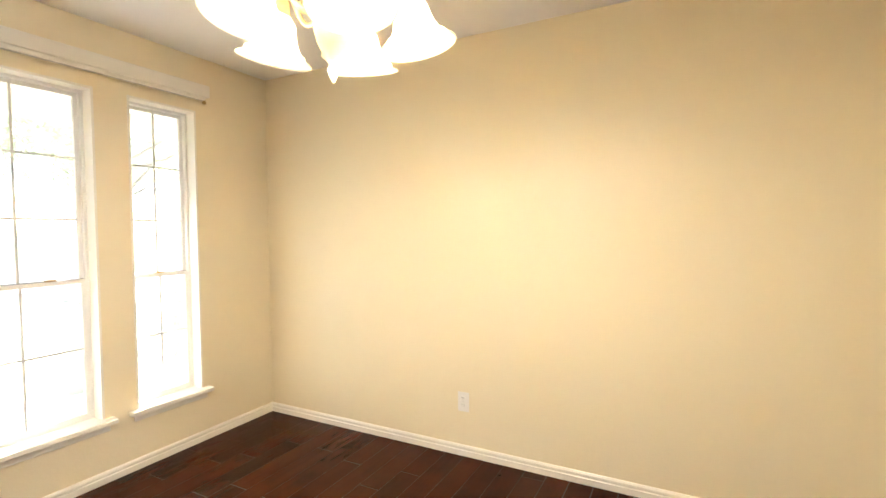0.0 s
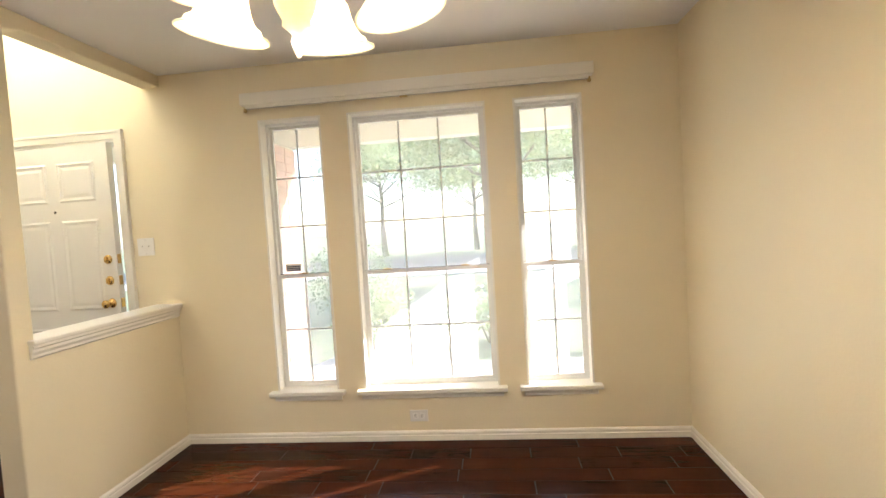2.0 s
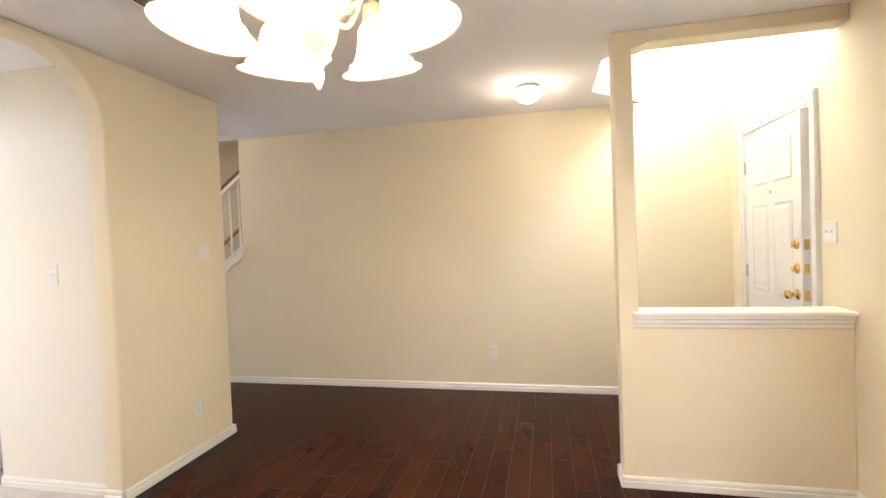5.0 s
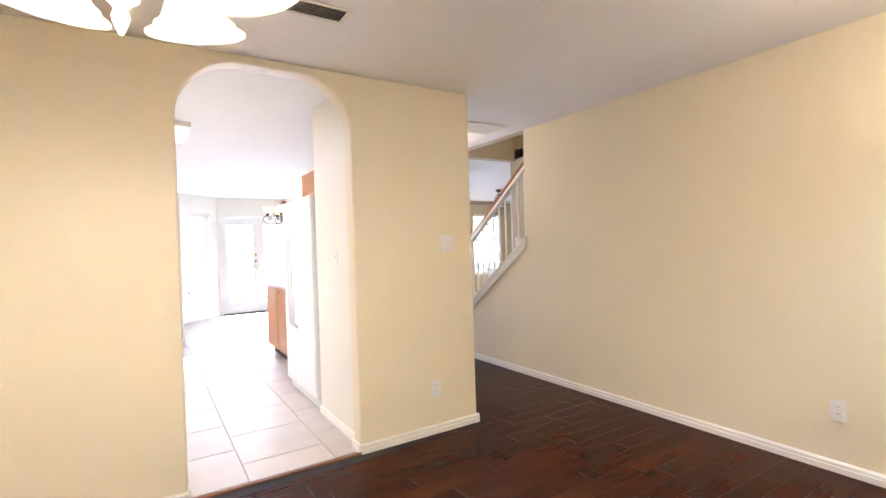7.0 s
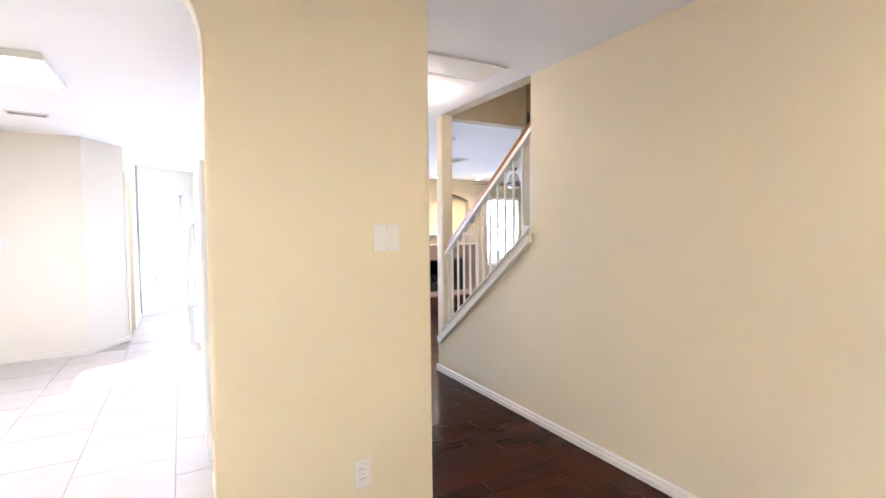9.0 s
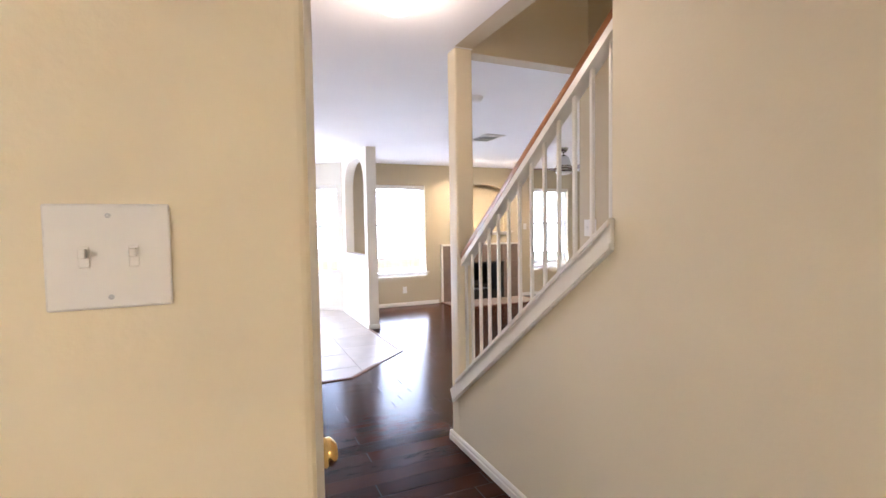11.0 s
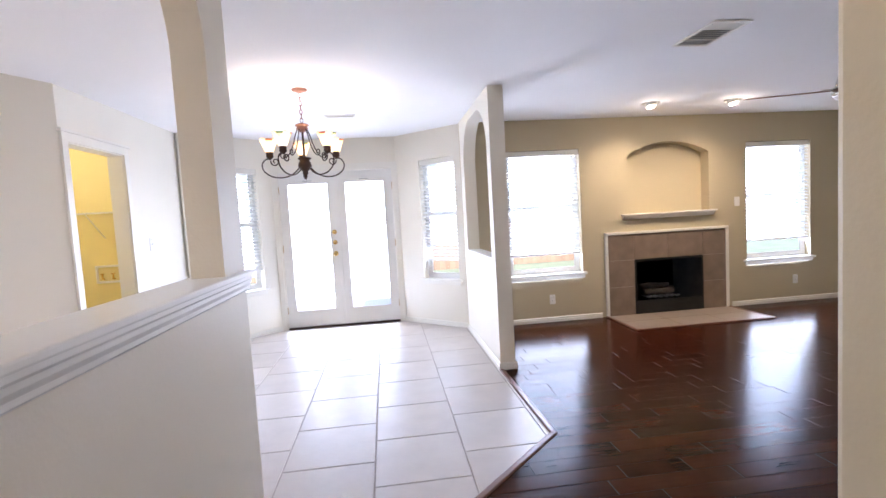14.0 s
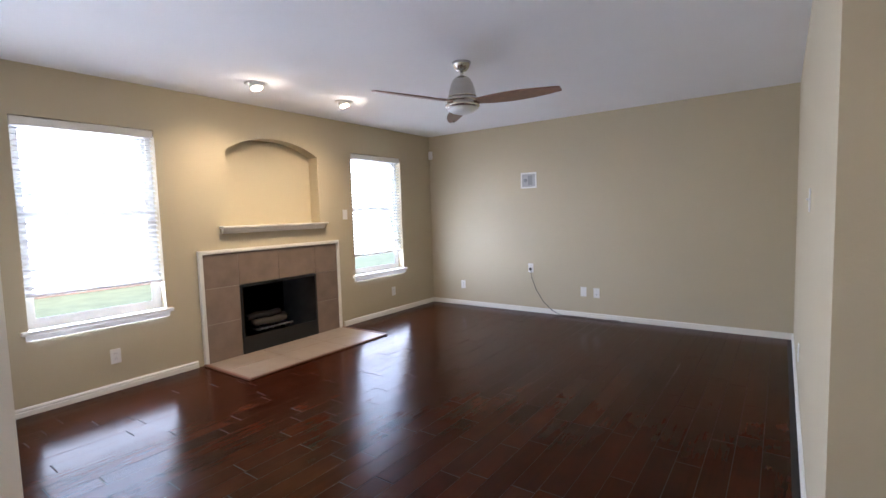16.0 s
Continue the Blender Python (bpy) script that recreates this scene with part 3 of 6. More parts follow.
def front_window(name, a, b, cols, meet, label):
    w = thing(name, label, "window", kind="structure")
    bm = B()
    box(bm, a, -0.148, FZ0, a + 0.012, 0.003, FZ1)
    box(bm, b - 0.012, -0.148, FZ0, b, 0.003, FZ1)
    box(bm, a + 0.012, -0.148, FZ1 - 0.012, b - 0.012, 0.003, FZ1)
    part("jamb", bm, WHITE, w)
    bm = B()
    rbox(bm, a - 0.045, -0.148, FZ0 - 0.028, b + 0.045, 0.05, FZ0, 0.006)
    part("window_sill", bm, WHITE, w, "white painted wooden window sill")
    bm = B()
    rbox(bm, a - 0.02, 0.0005, FZ0 - 0.066, b + 0.02, 0.016, FZ0 - 0.029, 0.004)
    part("apron", bm, WHITE, w)
    x0, x1 = a + 0.012, b - 0.012
    z0, z1 = FZ0, FZ1 - 0.012
    bm = B()
    sash(bm, x0, x1, z0, z1, -0.14, -0.075, 0.015)
    part("window_frame", bm, VINYL, w)
    for nm, za, zb, ya, yb, rows in (("upper_sash", meet - 0.012, z1 - 0.015, -0.118, -0.098, 3), ("lower_sash", z0 + 0.015, meet + 0.012, -0.095, -0.077, 2)):
        bm = B()
        sash(bm, x0 + 0.013, x1 - 0.013, za, zb, ya, yb, 0.02)
        s = part(nm, bm, VINYL, w)
        gx0, gx1, gz0, gz1 = x0 + 0.033, x1 - 0.033, za + 0.02, zb - 0.02
        ym = (ya + yb) / 2
        bm = B()
        box(bm, gx0, ym - 0.0015, gz0, gx1, ym + 0.0015, gz1)
        g = part("pane", bm, HAZY, s)
        g.visible_shadow = False
        for i in range(1, cols):
            bm = B()
            gx = gx0 + (gx1 - gx0) * i / cols
            box(bm, gx - 0.005, ym - 0.005, gz0, gx + 0.005, ym + 0.005, gz1)
            part("muntin", bm, MUNTIN, s)
        for i in range(1, rows):
            bm = B()
            gz = gz0 + (gz1 - gz0) * i / rows
            box(bm, gx0, ym - 0.0045, gz - 0.005, gx1, ym + 0.0045, gz + 0.005)
            part("muntin", bm, MUNTIN, s)
    bm = B()
    for lx in ((0.5,) if x1 - x0 < 0.5 else (0.2, 0.8)):
        px = x0 + (x1 - x0) * lx
        rbox(bm, px - 0.025, -0.095, meet + 0.012, px + 0.025, -0.077, meet + 0.022, 0.003)
    part("latch", bm, OLDBRASS, w, "small metal sash latch")
    bm = B()
    box(bm, x0 + 0.014, -0.0975, meet + 0.0125, x1 - 0.014, -0.0955, meet + 0.016)
    part("weather_strip", bm, DARKP, w)
    return w


for i, ((a, b), c) in enumerate(zip(WIN_F, (2, 3, 2))):
    front_window("window_%d" % (i + 1), a, b, c, 1.075, "white sash window with grille bars and a painted sill")

bm = B()
box(bm, 2.395, -0.1055, 1.105, 2.50, -0.105, 1.155)
st = part("sticker", bm, PLASTIC)
tagged(st, "small alarm sticker with blue bars on the glass", "sticker")
for zz in (1.138, 1.126, 1.114):
    bm = B()
    box(bm, 2.40, -0.105, zz - 0.004, 2.495, -0.1045, zz + 0.004)
    part("printed_bar", bm, STICKER_D, st)

# curtain board above the windows
val = thing("curtain_valance", "white wooden valance board with a curtain track", "valance", (1.57, 0, 2.152))
bm = B()
rbox(bm, -1.08, 0.0005, 0.02, 1.08, 0.055, 0.095, 0.006)
part("board", bm, WHITE, val)
for yy in (0.012, 0.034):
    bm = B()
    rbox(bm, -1.05, yy, 0.0, 1.05, yy + 0.016, 0.02, 0.003)
    part("track", bm, mat("grey_track", (0.55, 0.53, 0.48), 0.4, var=0.08) if yy < 0.02 else WHITE, val)
for xx in (-1.055, 1.055):
    bm = B()
    lathe(bm, [(0.0, -0.022), (0.011, -0.018), (0.013, -0.006), (0.008, 0.0), (0.008, 0.012)], 12, (xx, 0.03, 0.0))
    part("end_pulley", bm, OLDBRASS, val, smooth=True)
bm = B()
rbox(bm, 0.02, 0.02, -0.012, 0.07, 0.032, 0.0, 0.003)
part("cord_carrier", bm, OLDBRASS, val)


# ---- small wall plates ----
def plate_mesh(kind):
    """Parts of a cover plate in its own plane: u across, v up, w out of the wall (y)."""
    return {"outlet": (0.072, 0.116), "switch1": (0.072, 0.116), "switch2": (0.118, 0.116), "blank": (0.072, 0.116), "wide": (0.116, 0.074)}[kind]


def wall_plate(kind, loc, rz, label):
    t = thing("outlet_plate" if kind in ("outlet", "wide") else "switch_plate" if "switch" in kind else "blank_plate", label, "outlet" if kind in ("outlet", "wide") else "switch", loc, rz)
    w, h = plate_mesh(kind)
    bm = B()
    rbox(bm, -w / 2, 0.0004, -h / 2, w / 2, 0.006, h / 2, 0.0025)
    part("cover", bm, PLASTIC, t)
    if kind in ("outlet", "wide"):
        for s in (-1, 1):
            bm = B()
            if kind == "outlet":
                rbox(bm, -0.017, 0.006, s * 0.021 - 0.014, 0.017, 0.0085, s * 0.021 + 0.014, 0.003)
            else:
                rbox(bm, s * 0.021 - 0.014, 0.006, -0.017, s * 0.021 + 0.014, 0.0085, 0.017, 0.003)
            r = part("receptacle", bm, PLASTIC, t)
            for k in (-1, 1):
                bm = B()
                if kind == "outlet":
                    box(bm, k * 0.006 - 0.0012, 0.0085, s * 0.021 - 0.001, k * 0.006 + 0.0012, 0.0088, s * 0.021 + 0.008)
                else:
                    box(bm, s * 0.021 - 0.001, 0.0085, k * 0.006 - 0.0012, s * 0.021 + 0.008, 0.0088, k * 0.006 + 0.0012)
                part("slot", bm, DARKP, r)
    elif "switch" in kind:
        n = int(kind[-1])
        for i in range(n):
            u = (i - (n - 1) / 2) * 0.046
            bm = B()
            rbox(bm, u - 0.005, 0.006, -0.012, u + 0.005, 0.0075, 0.012, 0.0006, 1)
            rbox(bm, u - 0.0035, 0.0075, -0.001, u + 0.0035, 0.017, 0.009, 0.001, 1)
            part("toggle", bm, PLASTIC, t)
    for s in ((0, 0.045), (0, -0.045)) if "switch" in kind or kind == "blank" else ((0, 0.0),):
        bm = B()
        lathe(bm, [(0.003, 0.0), (0.003, 0.001), (0.0, 0.0012)], 8, m=pose(s[0], 0.006, s[1], -90))
        part("screw", bm, STEEL, t)
    return t


for kind, loc, rz, label in (
    ("wide", (1.65, 0, 0.158), 0, "white sideways double outlet low on the cream wall"),
    ("outlet", (0, 1.575, 0.32), -90, "white double outlet low on the cream wall"),
    ("outlet", (XS, 1.95, 0.344), 90, "white double outlet on the long stair wall"),
    ("outlet", (3.232, YK, 0.312), 180, "white double outlet beside the archway"),
    ("switch2", (3.362, YK, 1.332), 180, "white double light switch beside the archway"),
    ("switch2", (3.398, 0, 1.328), 0, "white double light switch beside the front door"),
    ("switch1", (2.70, 4.2, 1.25), 90, "white light switch inside the archway"),
    ("outlet", (XH, 6.78, 0.232), -90, "white double outlet in the hall"),
    ("outlet", (6.135, YB, 0.275), 180, "white double outlet under the window"),
    ("outlet", (9.398, YB, 0.29), 180, "white double outlet on the tan wall"),
    ("switch1", (8.59, YB, 1.333), 180, "white light switch beside the window"),
    ("outlet", (XE, 10.214, 0.293), 90, "white double outlet on the plain tan wall"),
    ("outlet", (XE, 9.16, 0.575), 90, "white outlet with a loose dark cord"),
    ("blank", (XE, 8.47, 0.315), 90, "small tan-white blank plate"),
    ("outlet", (XE, 8.313, 0.309), 90, "white double outlet on the plain tan wall"),
    ("switch1", (7.65, YF, 1.33), 0, "white light switch on the tan wall"),
    ("outlet", (8.60, YF, 0.32), 0, "white double outlet on the tan wall"),
    ("switch2", (5.72, 5.66, 1.333), 90, "white double light switch beside the stairs"),
    ("switch1", (1.97, 10.05, 1.25), -90, "white light switch in the breakfast nook"),
    ("switch1", (0.95, 8.35, 1.25), 180, "white light switch on the kitchen wall"),
):
    wall_plate(kind, loc, rz, label)


# ---- front door, ajar ----
def six_panel(bm_body, bm_panel, w, h, th):
    """A slab with six raised panels on both faces, hinge edge at u = 0."""
    box(bm_body, 0, 0, 0, w, th, h)
    cols = ((0.11, 0.405), (0.495, 0.79))
    rows = ((0.20, 0.80), (0.92, 1.52), (1.64, 1.90))
    for c0, c1 in cols:
        for r0, r1 in rows:
            a, b = c0 * w / 0.9, c1 * w / 0.9
            for s, y in ((-1, th), (1, 0)):
                o = [(a, r0), (b, r0), (b, r1), (a, r1)]
                steps = ((0, 0.0008), (0.012, 0.007), (0.03, 0.0015), (0.05, 0.005))
                rings = []
                for ins, hh in steps:
                    rings.append([bm_panel.verts.new((u + (ins if u == a else -ins), y + s * hh, v + (ins if v == r0 else -ins))) for u, v in o])
                for ra, rb in zip(rings, rings[1:]):
                    for i in range(4):
                        bm_panel.faces.new((ra[i], ra[(i + 1) % 4], rb[(i + 1) % 4], rb[i]))
                bm_panel.faces.new(rings[-1])


def knob(name, m, parent, material, lever=False):
    bm = B()
    lathe(bm, [(0.0, 0.0), (0.032, 0.0), (0.032, 0.004), (0.026, 0.009), (0.013, 0.012), (0.011, 0.03), (0.02, 0.036), (0.027, 0.046), (0.027, 0.056), (0.018, 0.066), (0.0, 0.069)], 18, m=m)
    return part(name, bm, material, parent, "polished brass", True)


fd = thing("door_1", "white six-panel front door standing slightly ajar", "door", kind="structure")
bm = B()
casing_strip(bm, DOOR_X[0] + 0.004, DOOR_X[1] - 0.004, 0.0, 2.046, 0.06, 0.0005, 0.018)
casing_strip(bm, DOOR_X[0] - 0.036, DOOR_X[1] + 0.036, 0.0, 2.086, 0.018, 0.018, 0.024)
part("door_casing", bm, WHITE, fd)
bm = B()
box(bm, DOOR_X[0], -0.15, 0, DOOR_X[0] + 0.02, 0.0, 2.05)
box(bm, DOOR_X[1] - 0.02, -0.15, 0, DOOR_X[1], 0.0, 2.05)
box(bm, DOOR_X[0] + 0.02, -0.15, 2.03, DOOR_X[1] - 0.02, 0.0, 2.05)
part("door_frame", bm, WHITE, fd)
bm = B()
box(bm, DOOR_X[0] + 0.02, -0.12, 0.0, DOOR_X[0] + 0.065, -0.07, 2.03)
part("weather_strip", bm, DARKP, fd)
leafm = pose(DOOR_X[1] - 0.023, -0.046, 0.012, 0, 0, 180 - 3.5)
bmb, bmp = B(), B()
six_panel(bmb, bmp, 0.86, 2.01, -0.044)
leaf = part("door_leaf", bmb, DOORW, fd)
leaf.matrix_local = leafm
part("raised_panels", bmp, DOORW, leaf)
for z, nm in ((1.25, "deadbolt"), (1.11, "lock"), (0.96, "door_knob")):
    if nm == "door_knob":
        knob(nm, pose(0.80, -0.044, z, 90), leaf, BRASS)
    else:
        bm = B()
        lathe(bm, [(0.0, 0.0), (0.03, 0.0), (0.03, 0.006), (0.024, 0.012), (0.0, 0.013)], 18, m=pose(0.80, -0.044, z, 90))
        rbox(bm, 0.794, -0.075, z - 0.017, 0.806, -0.056, z + 0.017, 0.003)
        part(nm, bm, BRASS, leaf, "polished brass", True)
    bm = B()
    rbox(bm, 0.8595, -0.036, z - 0.03, 0.8615, -0.008, z + 0.03, 0.0006, 1)
    part("latch_plate", bm, BRASS, leaf)
bm = B()
lathe(bm, [(0.0, 0.0), (0.009, 0.0), (0.009, 0.003), (0.005, 0.004), (0.0, 0.002)], 12, m=pose(0.43, -0.044, 1.58, 90))
part("peephole", bm, DARKP, leaf)
for z in (0.25, 1.05, 1.8):
    bm = B()
    rbox(bm, DOOR_X[1] - 0.026, 0.001, z - 0.045, DOOR_X[1] - 0.008, 0.012, z + 0.045, 0.004)
    part("hinge", bm, STEEL, fd)
bm = B()
box(bm, DOOR_X[0], -0.15, 0, DOOR_X[1], 0.0, 0.012)
part("threshold", bm, OLDBRASS, fd)

# cap of the half wall by the foyer
def moulded_cap(name, u0, u1, y0, y1, z, label):
    """Cap board along y with a stepped moulding under its edges; u across the wall."""
    t = thing(name, label, "wall cap", kind="structure")
    bm = B()
    rbox(bm, u0 - 0.035, y0, z - 0.022, u1 + 0.035, y1, z, 0.006)
    part("cap_board", bm, WHITE, t)
    for s, e in ((u0, -1), (u1, 1)):
        bm = B()
        pr = [(0, 0), (0.026, 0), (0.026, -0.012), (0.018, -0.02), (0.018, -0.032), (0.010, -0.046), (0.010, -0.058), (0, -0.066)]
        prism(bm, [(s + e * (u + 0.0005), z - 0.0225 + w) for u, w in pr], "y", y0 + 0.008, y1 - 0.004)
        part("moulding", bm, WHITE, t)
    return t


moulded_cap("half_wall_cap", 3.21, 3.33, 0.002, 1.02, 0.945, "white moulded cap on the half wall")
moulded_cap("pass_through_cap", XH - 0.12, XH, 6.03, 7.385, 1.18, "white moulded cap on the pass-through half wall")
bm = B()
rbox(bm, PX0 - 0.004, 9.352, 0.956, PX1 + 0.004, 10.548, 0.968, 0.004)
tagged(part("sill_board", bm, WHITE), "white painted board in the arched opening", "sill", kind="structure")

# ---- closet door in the hall ----
cd = thing("door_2", "glossy white flat closet door with brass hinges, shut", "door", kind="structure")
CY0, CY1 = 3.885, 4.55
bm = B()
for ya, yb in ((CY0 - 0.075, CY0 + 0.004), (CY1 - 0.004, CY1 + 0.085)):
    for k, (t0, t1, dx) in enumerate(((0, 1, 0.014), (0.12, 0.42, 0.019), (0.62, 0.88, 0.018))):
        w = yb - ya
        box(bm, XH + 0.0005 + (0.0135 if k else 0), ya + t0 * w, 0, XH + dx, ya + t1 * w, 2.045)
box(bm, XH + 0.0005, CY0 - 0.075, 2.045, XH + 0.014, CY1 + 0.085, 2.12)
part("door_casing", bm, WHITE, cd)
bm = B()
box(bm, XH - 0.12, CY0 - 0.015, 0, XH, CY0, 2.06)
box(bm, XH - 0.12, CY1 - 0.012, 0, XH, CY1, 2.06)
box(bm, XH - 0.12, CY0, 2.045, XH, CY1 - 0.012, 2.06)
part("door_frame", bm, WHITE, cd)
bm = B()
rbox(bm, XH - 0.040, CY0 + 0.003, 0.012, XH - 0.004, CY1 - 0.016, 2.04, 0.003)
leaf2 = part("door_leaf", bm, DOORW, cd)
for z in (0.30, 1.14, 1.86):
    bm = B()
    lathe(bm, [(0.0, -0.05), (0.004, -0.048), (0.0065, -0.045), (0.0065, -0.016), (0.0058, -0.015), (0.0058, -0.014), (0.0065, -0.013), (0.0065, 0.013), (0.0058, 0.014), (0.0065, 0.015), (0.0065, 0.045), (0.004, 0.048), (0.0, 0.05)], 12, (XH + 0.004, CY1 - 0.014, z))
    rbox(bm, XH - 0.0035, CY1 - 0.034, z - 0.044, XH - 0.0015, CY1 - 0.014, z + 0.044, 0.0006, 1)
    part("hinge", bm, BRASS, cd, "brass hinge", True)
bm = B()
tube(bm, [(XH + 0.008, CY1 - 0.012, 0.335), (XH + 0.045, CY1 - 0.02, 0.335), (XH + 0.06, CY1 - 0.05, 0.335)], 0.005)
lathe(bm, [(0.0, 0.0), (0.012, 0.0), (0.014, 0.006), (0.010, 0.014), (0.0, 0.016)], 12, m=pose(XH + 0.058, CY1 - 0.05, 0.335, 0, -70))
part("door_stop", bm, BRASS, cd, "brass hinge stop", True)
knob("door_knob", pose(XH - 0.004, CY0 + 0.07, 0.96, 0, 90), leaf2, BRASS)

# thermostat
th = thing("thermostat", "beige wall thermostat with a grey display", "thermostat", (XH, 5.82, 1.548), -90)
bm = B()
rbox(bm, -0.07, 0.0005, -0.05, 0.07, 0.032, 0.05, 0.008, 3)
part("housing", bm, mat("beige_plastic", (0.66, 0.58, 0.48), 0.4, var=0.03), th, smooth=False)
bm = B()
rbox(bm, -0.048, 0.032, -0.018, 0.048, 0.0335, 0.036, 0.0006, 1)
part("display", bm, SCREEN, th, "grey display")
for u in (-0.02, 0.02):
    bm = B()
    rbox(bm, u - 0.008, 0.032, -0.038, u + 0.008, 0.0345, -0.028, 0.001, 1)
    part("button", bm, PLASTIC, th)

# ---- stairs ----
stairs = thing("staircase", "painted staircase with white risers and a wooden rail", "staircase", kind="structure")
for i in range(14):
    bm = B()
    y = 5.70 - i * 0.252
    box(bm, XS + 0.122, y - 0.252 - 0.02, 0.0 if i < 1 else i * 0.187 - 0.02, 5.718, y, (i + 1) * 0.187 - 0.03)
    part("riser", bm, WHITE, stairs)
    bm = B()
    rbox(bm, XS + 0.122, y - 0.254, (i + 1) * 0.187 - 0.029, 5.718, y + 0.025, (i + 1) * 0.187, 0.006)
    part("tread", bm, mat("brown_carpet", (0.25, 0.17, 0.11), 0.95, var=0.2, scale=60, bump=0.8, bscale=250) if i == 0 else bpy.data.materials["brown_carpet"], stairs)
bm = B()
yh, yl = 4.40, 5.85
prism(bm, [(5.695, SC(5.695)), (yh, SC(yh)), (yh, SC(yh) - 0.095), (5.70, SC(5.70) - 0.095)], "x", XS - 0.018, XS - 0.0005)
prism(bm, [(5.79, SC(5.79) - 0.0), (5.695, SC(5.695)), (5.70, SC(5.70) - 0.095), (5.755, SC(5.755) - 0.095)], "x", XS - 0.018, XS - 0.0005)
prism(bm, [(5.75, SC(5.75) - 0.070), (yh, SC(yh) - 0.070), (yh, SC(yh) - 0.088), (5.74, SC(5.74) - 0.088)], "x", XS - 0.026, XS - 0.017)
prism(bm, [(5.69, SC(5.69)), (yh, SC(yh)), (yh, SC(yh) + 0.018), (5.69, SC(5.69) + 0.018)], "x", XS - 0.028, XS + 0.14)
part("stringer", bm, WHITE, stairs, "white moulded stringer")
RT = lambda y: 1.176 + (5.66 - y) * 0.745  # underside of the oak rail
bm = B()
prism(bm, [(5.688, RT(5.688) - 0.038), (5.688, RT(5.688)), (4.30, RT(4.30)), (4.30, RT(4.30) - 0.038)], "x", XS + 0.022, XS + 0.082)
part("rail_batten", bm, WHITE, stairs, "white painted batten under the rail")
bm = B()
ang = math.atan(0.752)
sec = arc(0, 0.018, 0.030, 0, 180, 10) + [(-0.028, 0.004), (-0.018, 0.0), (0.018, 0.0), (0.028, 0.004)]
lo = [bm.verts.new((XS + 0.052 + u, 5.735, RT(5.735) + w * 1.25)) for u, w in sec]
hi = [bm.verts.new((XS + 0.052 + u, 4.20, RT(4.20) + w * 1.25)) for u, w in sec]
bm.faces.new(lo), bm.faces.new(hi[::-1])
for i in range(len(sec)):
    bm.faces.new((lo[i], hi[i], hi[(i + 1) % len(sec)], lo[(i + 1) % len(sec)]))
part("handrail", bm, OAK, stairs, "oiled oak handrail", True)
for i in range(14):
    y = 5.676 - i * 0.1025 + (0.022 if i else 0)
    bm = B()
    rbox(bm, XS + 0.043, y - 0.0085, SC(y) + 0.006, XS + 0.060, y + 0.0085, RT(y) - 0.03, 0.003, 1)
    part("baluster", bm, WHITE, stairs)
wr = thing("wall_handrail", "oiled oak handrail on brackets on the stair wall", "handrail", (5.72, 5.69, 1.133))
bm = B()
pts = [(-0.065, -s * 0.20, s * 0.20 * 0.77) for s in range(0, 15)]
tube(bm, [(-0.03, 0.035, -0.055), (-0.062, 0.03, -0.035)] + pts, 0.021, 12)
part("rail", bm, OAK, wr, smooth=True)
for k in (2, 7, 12):
    bm = B()
    tube(bm, [(0, -k * 0.2, k * 0.154 - 0.06), (-0.04, -k * 0.2, k * 0.154 - 0.05), (-0.062, -k * 0.2, k * 0.154 - 0.02)], 0.006)
    part("bracket", bm, BRASS, wr)


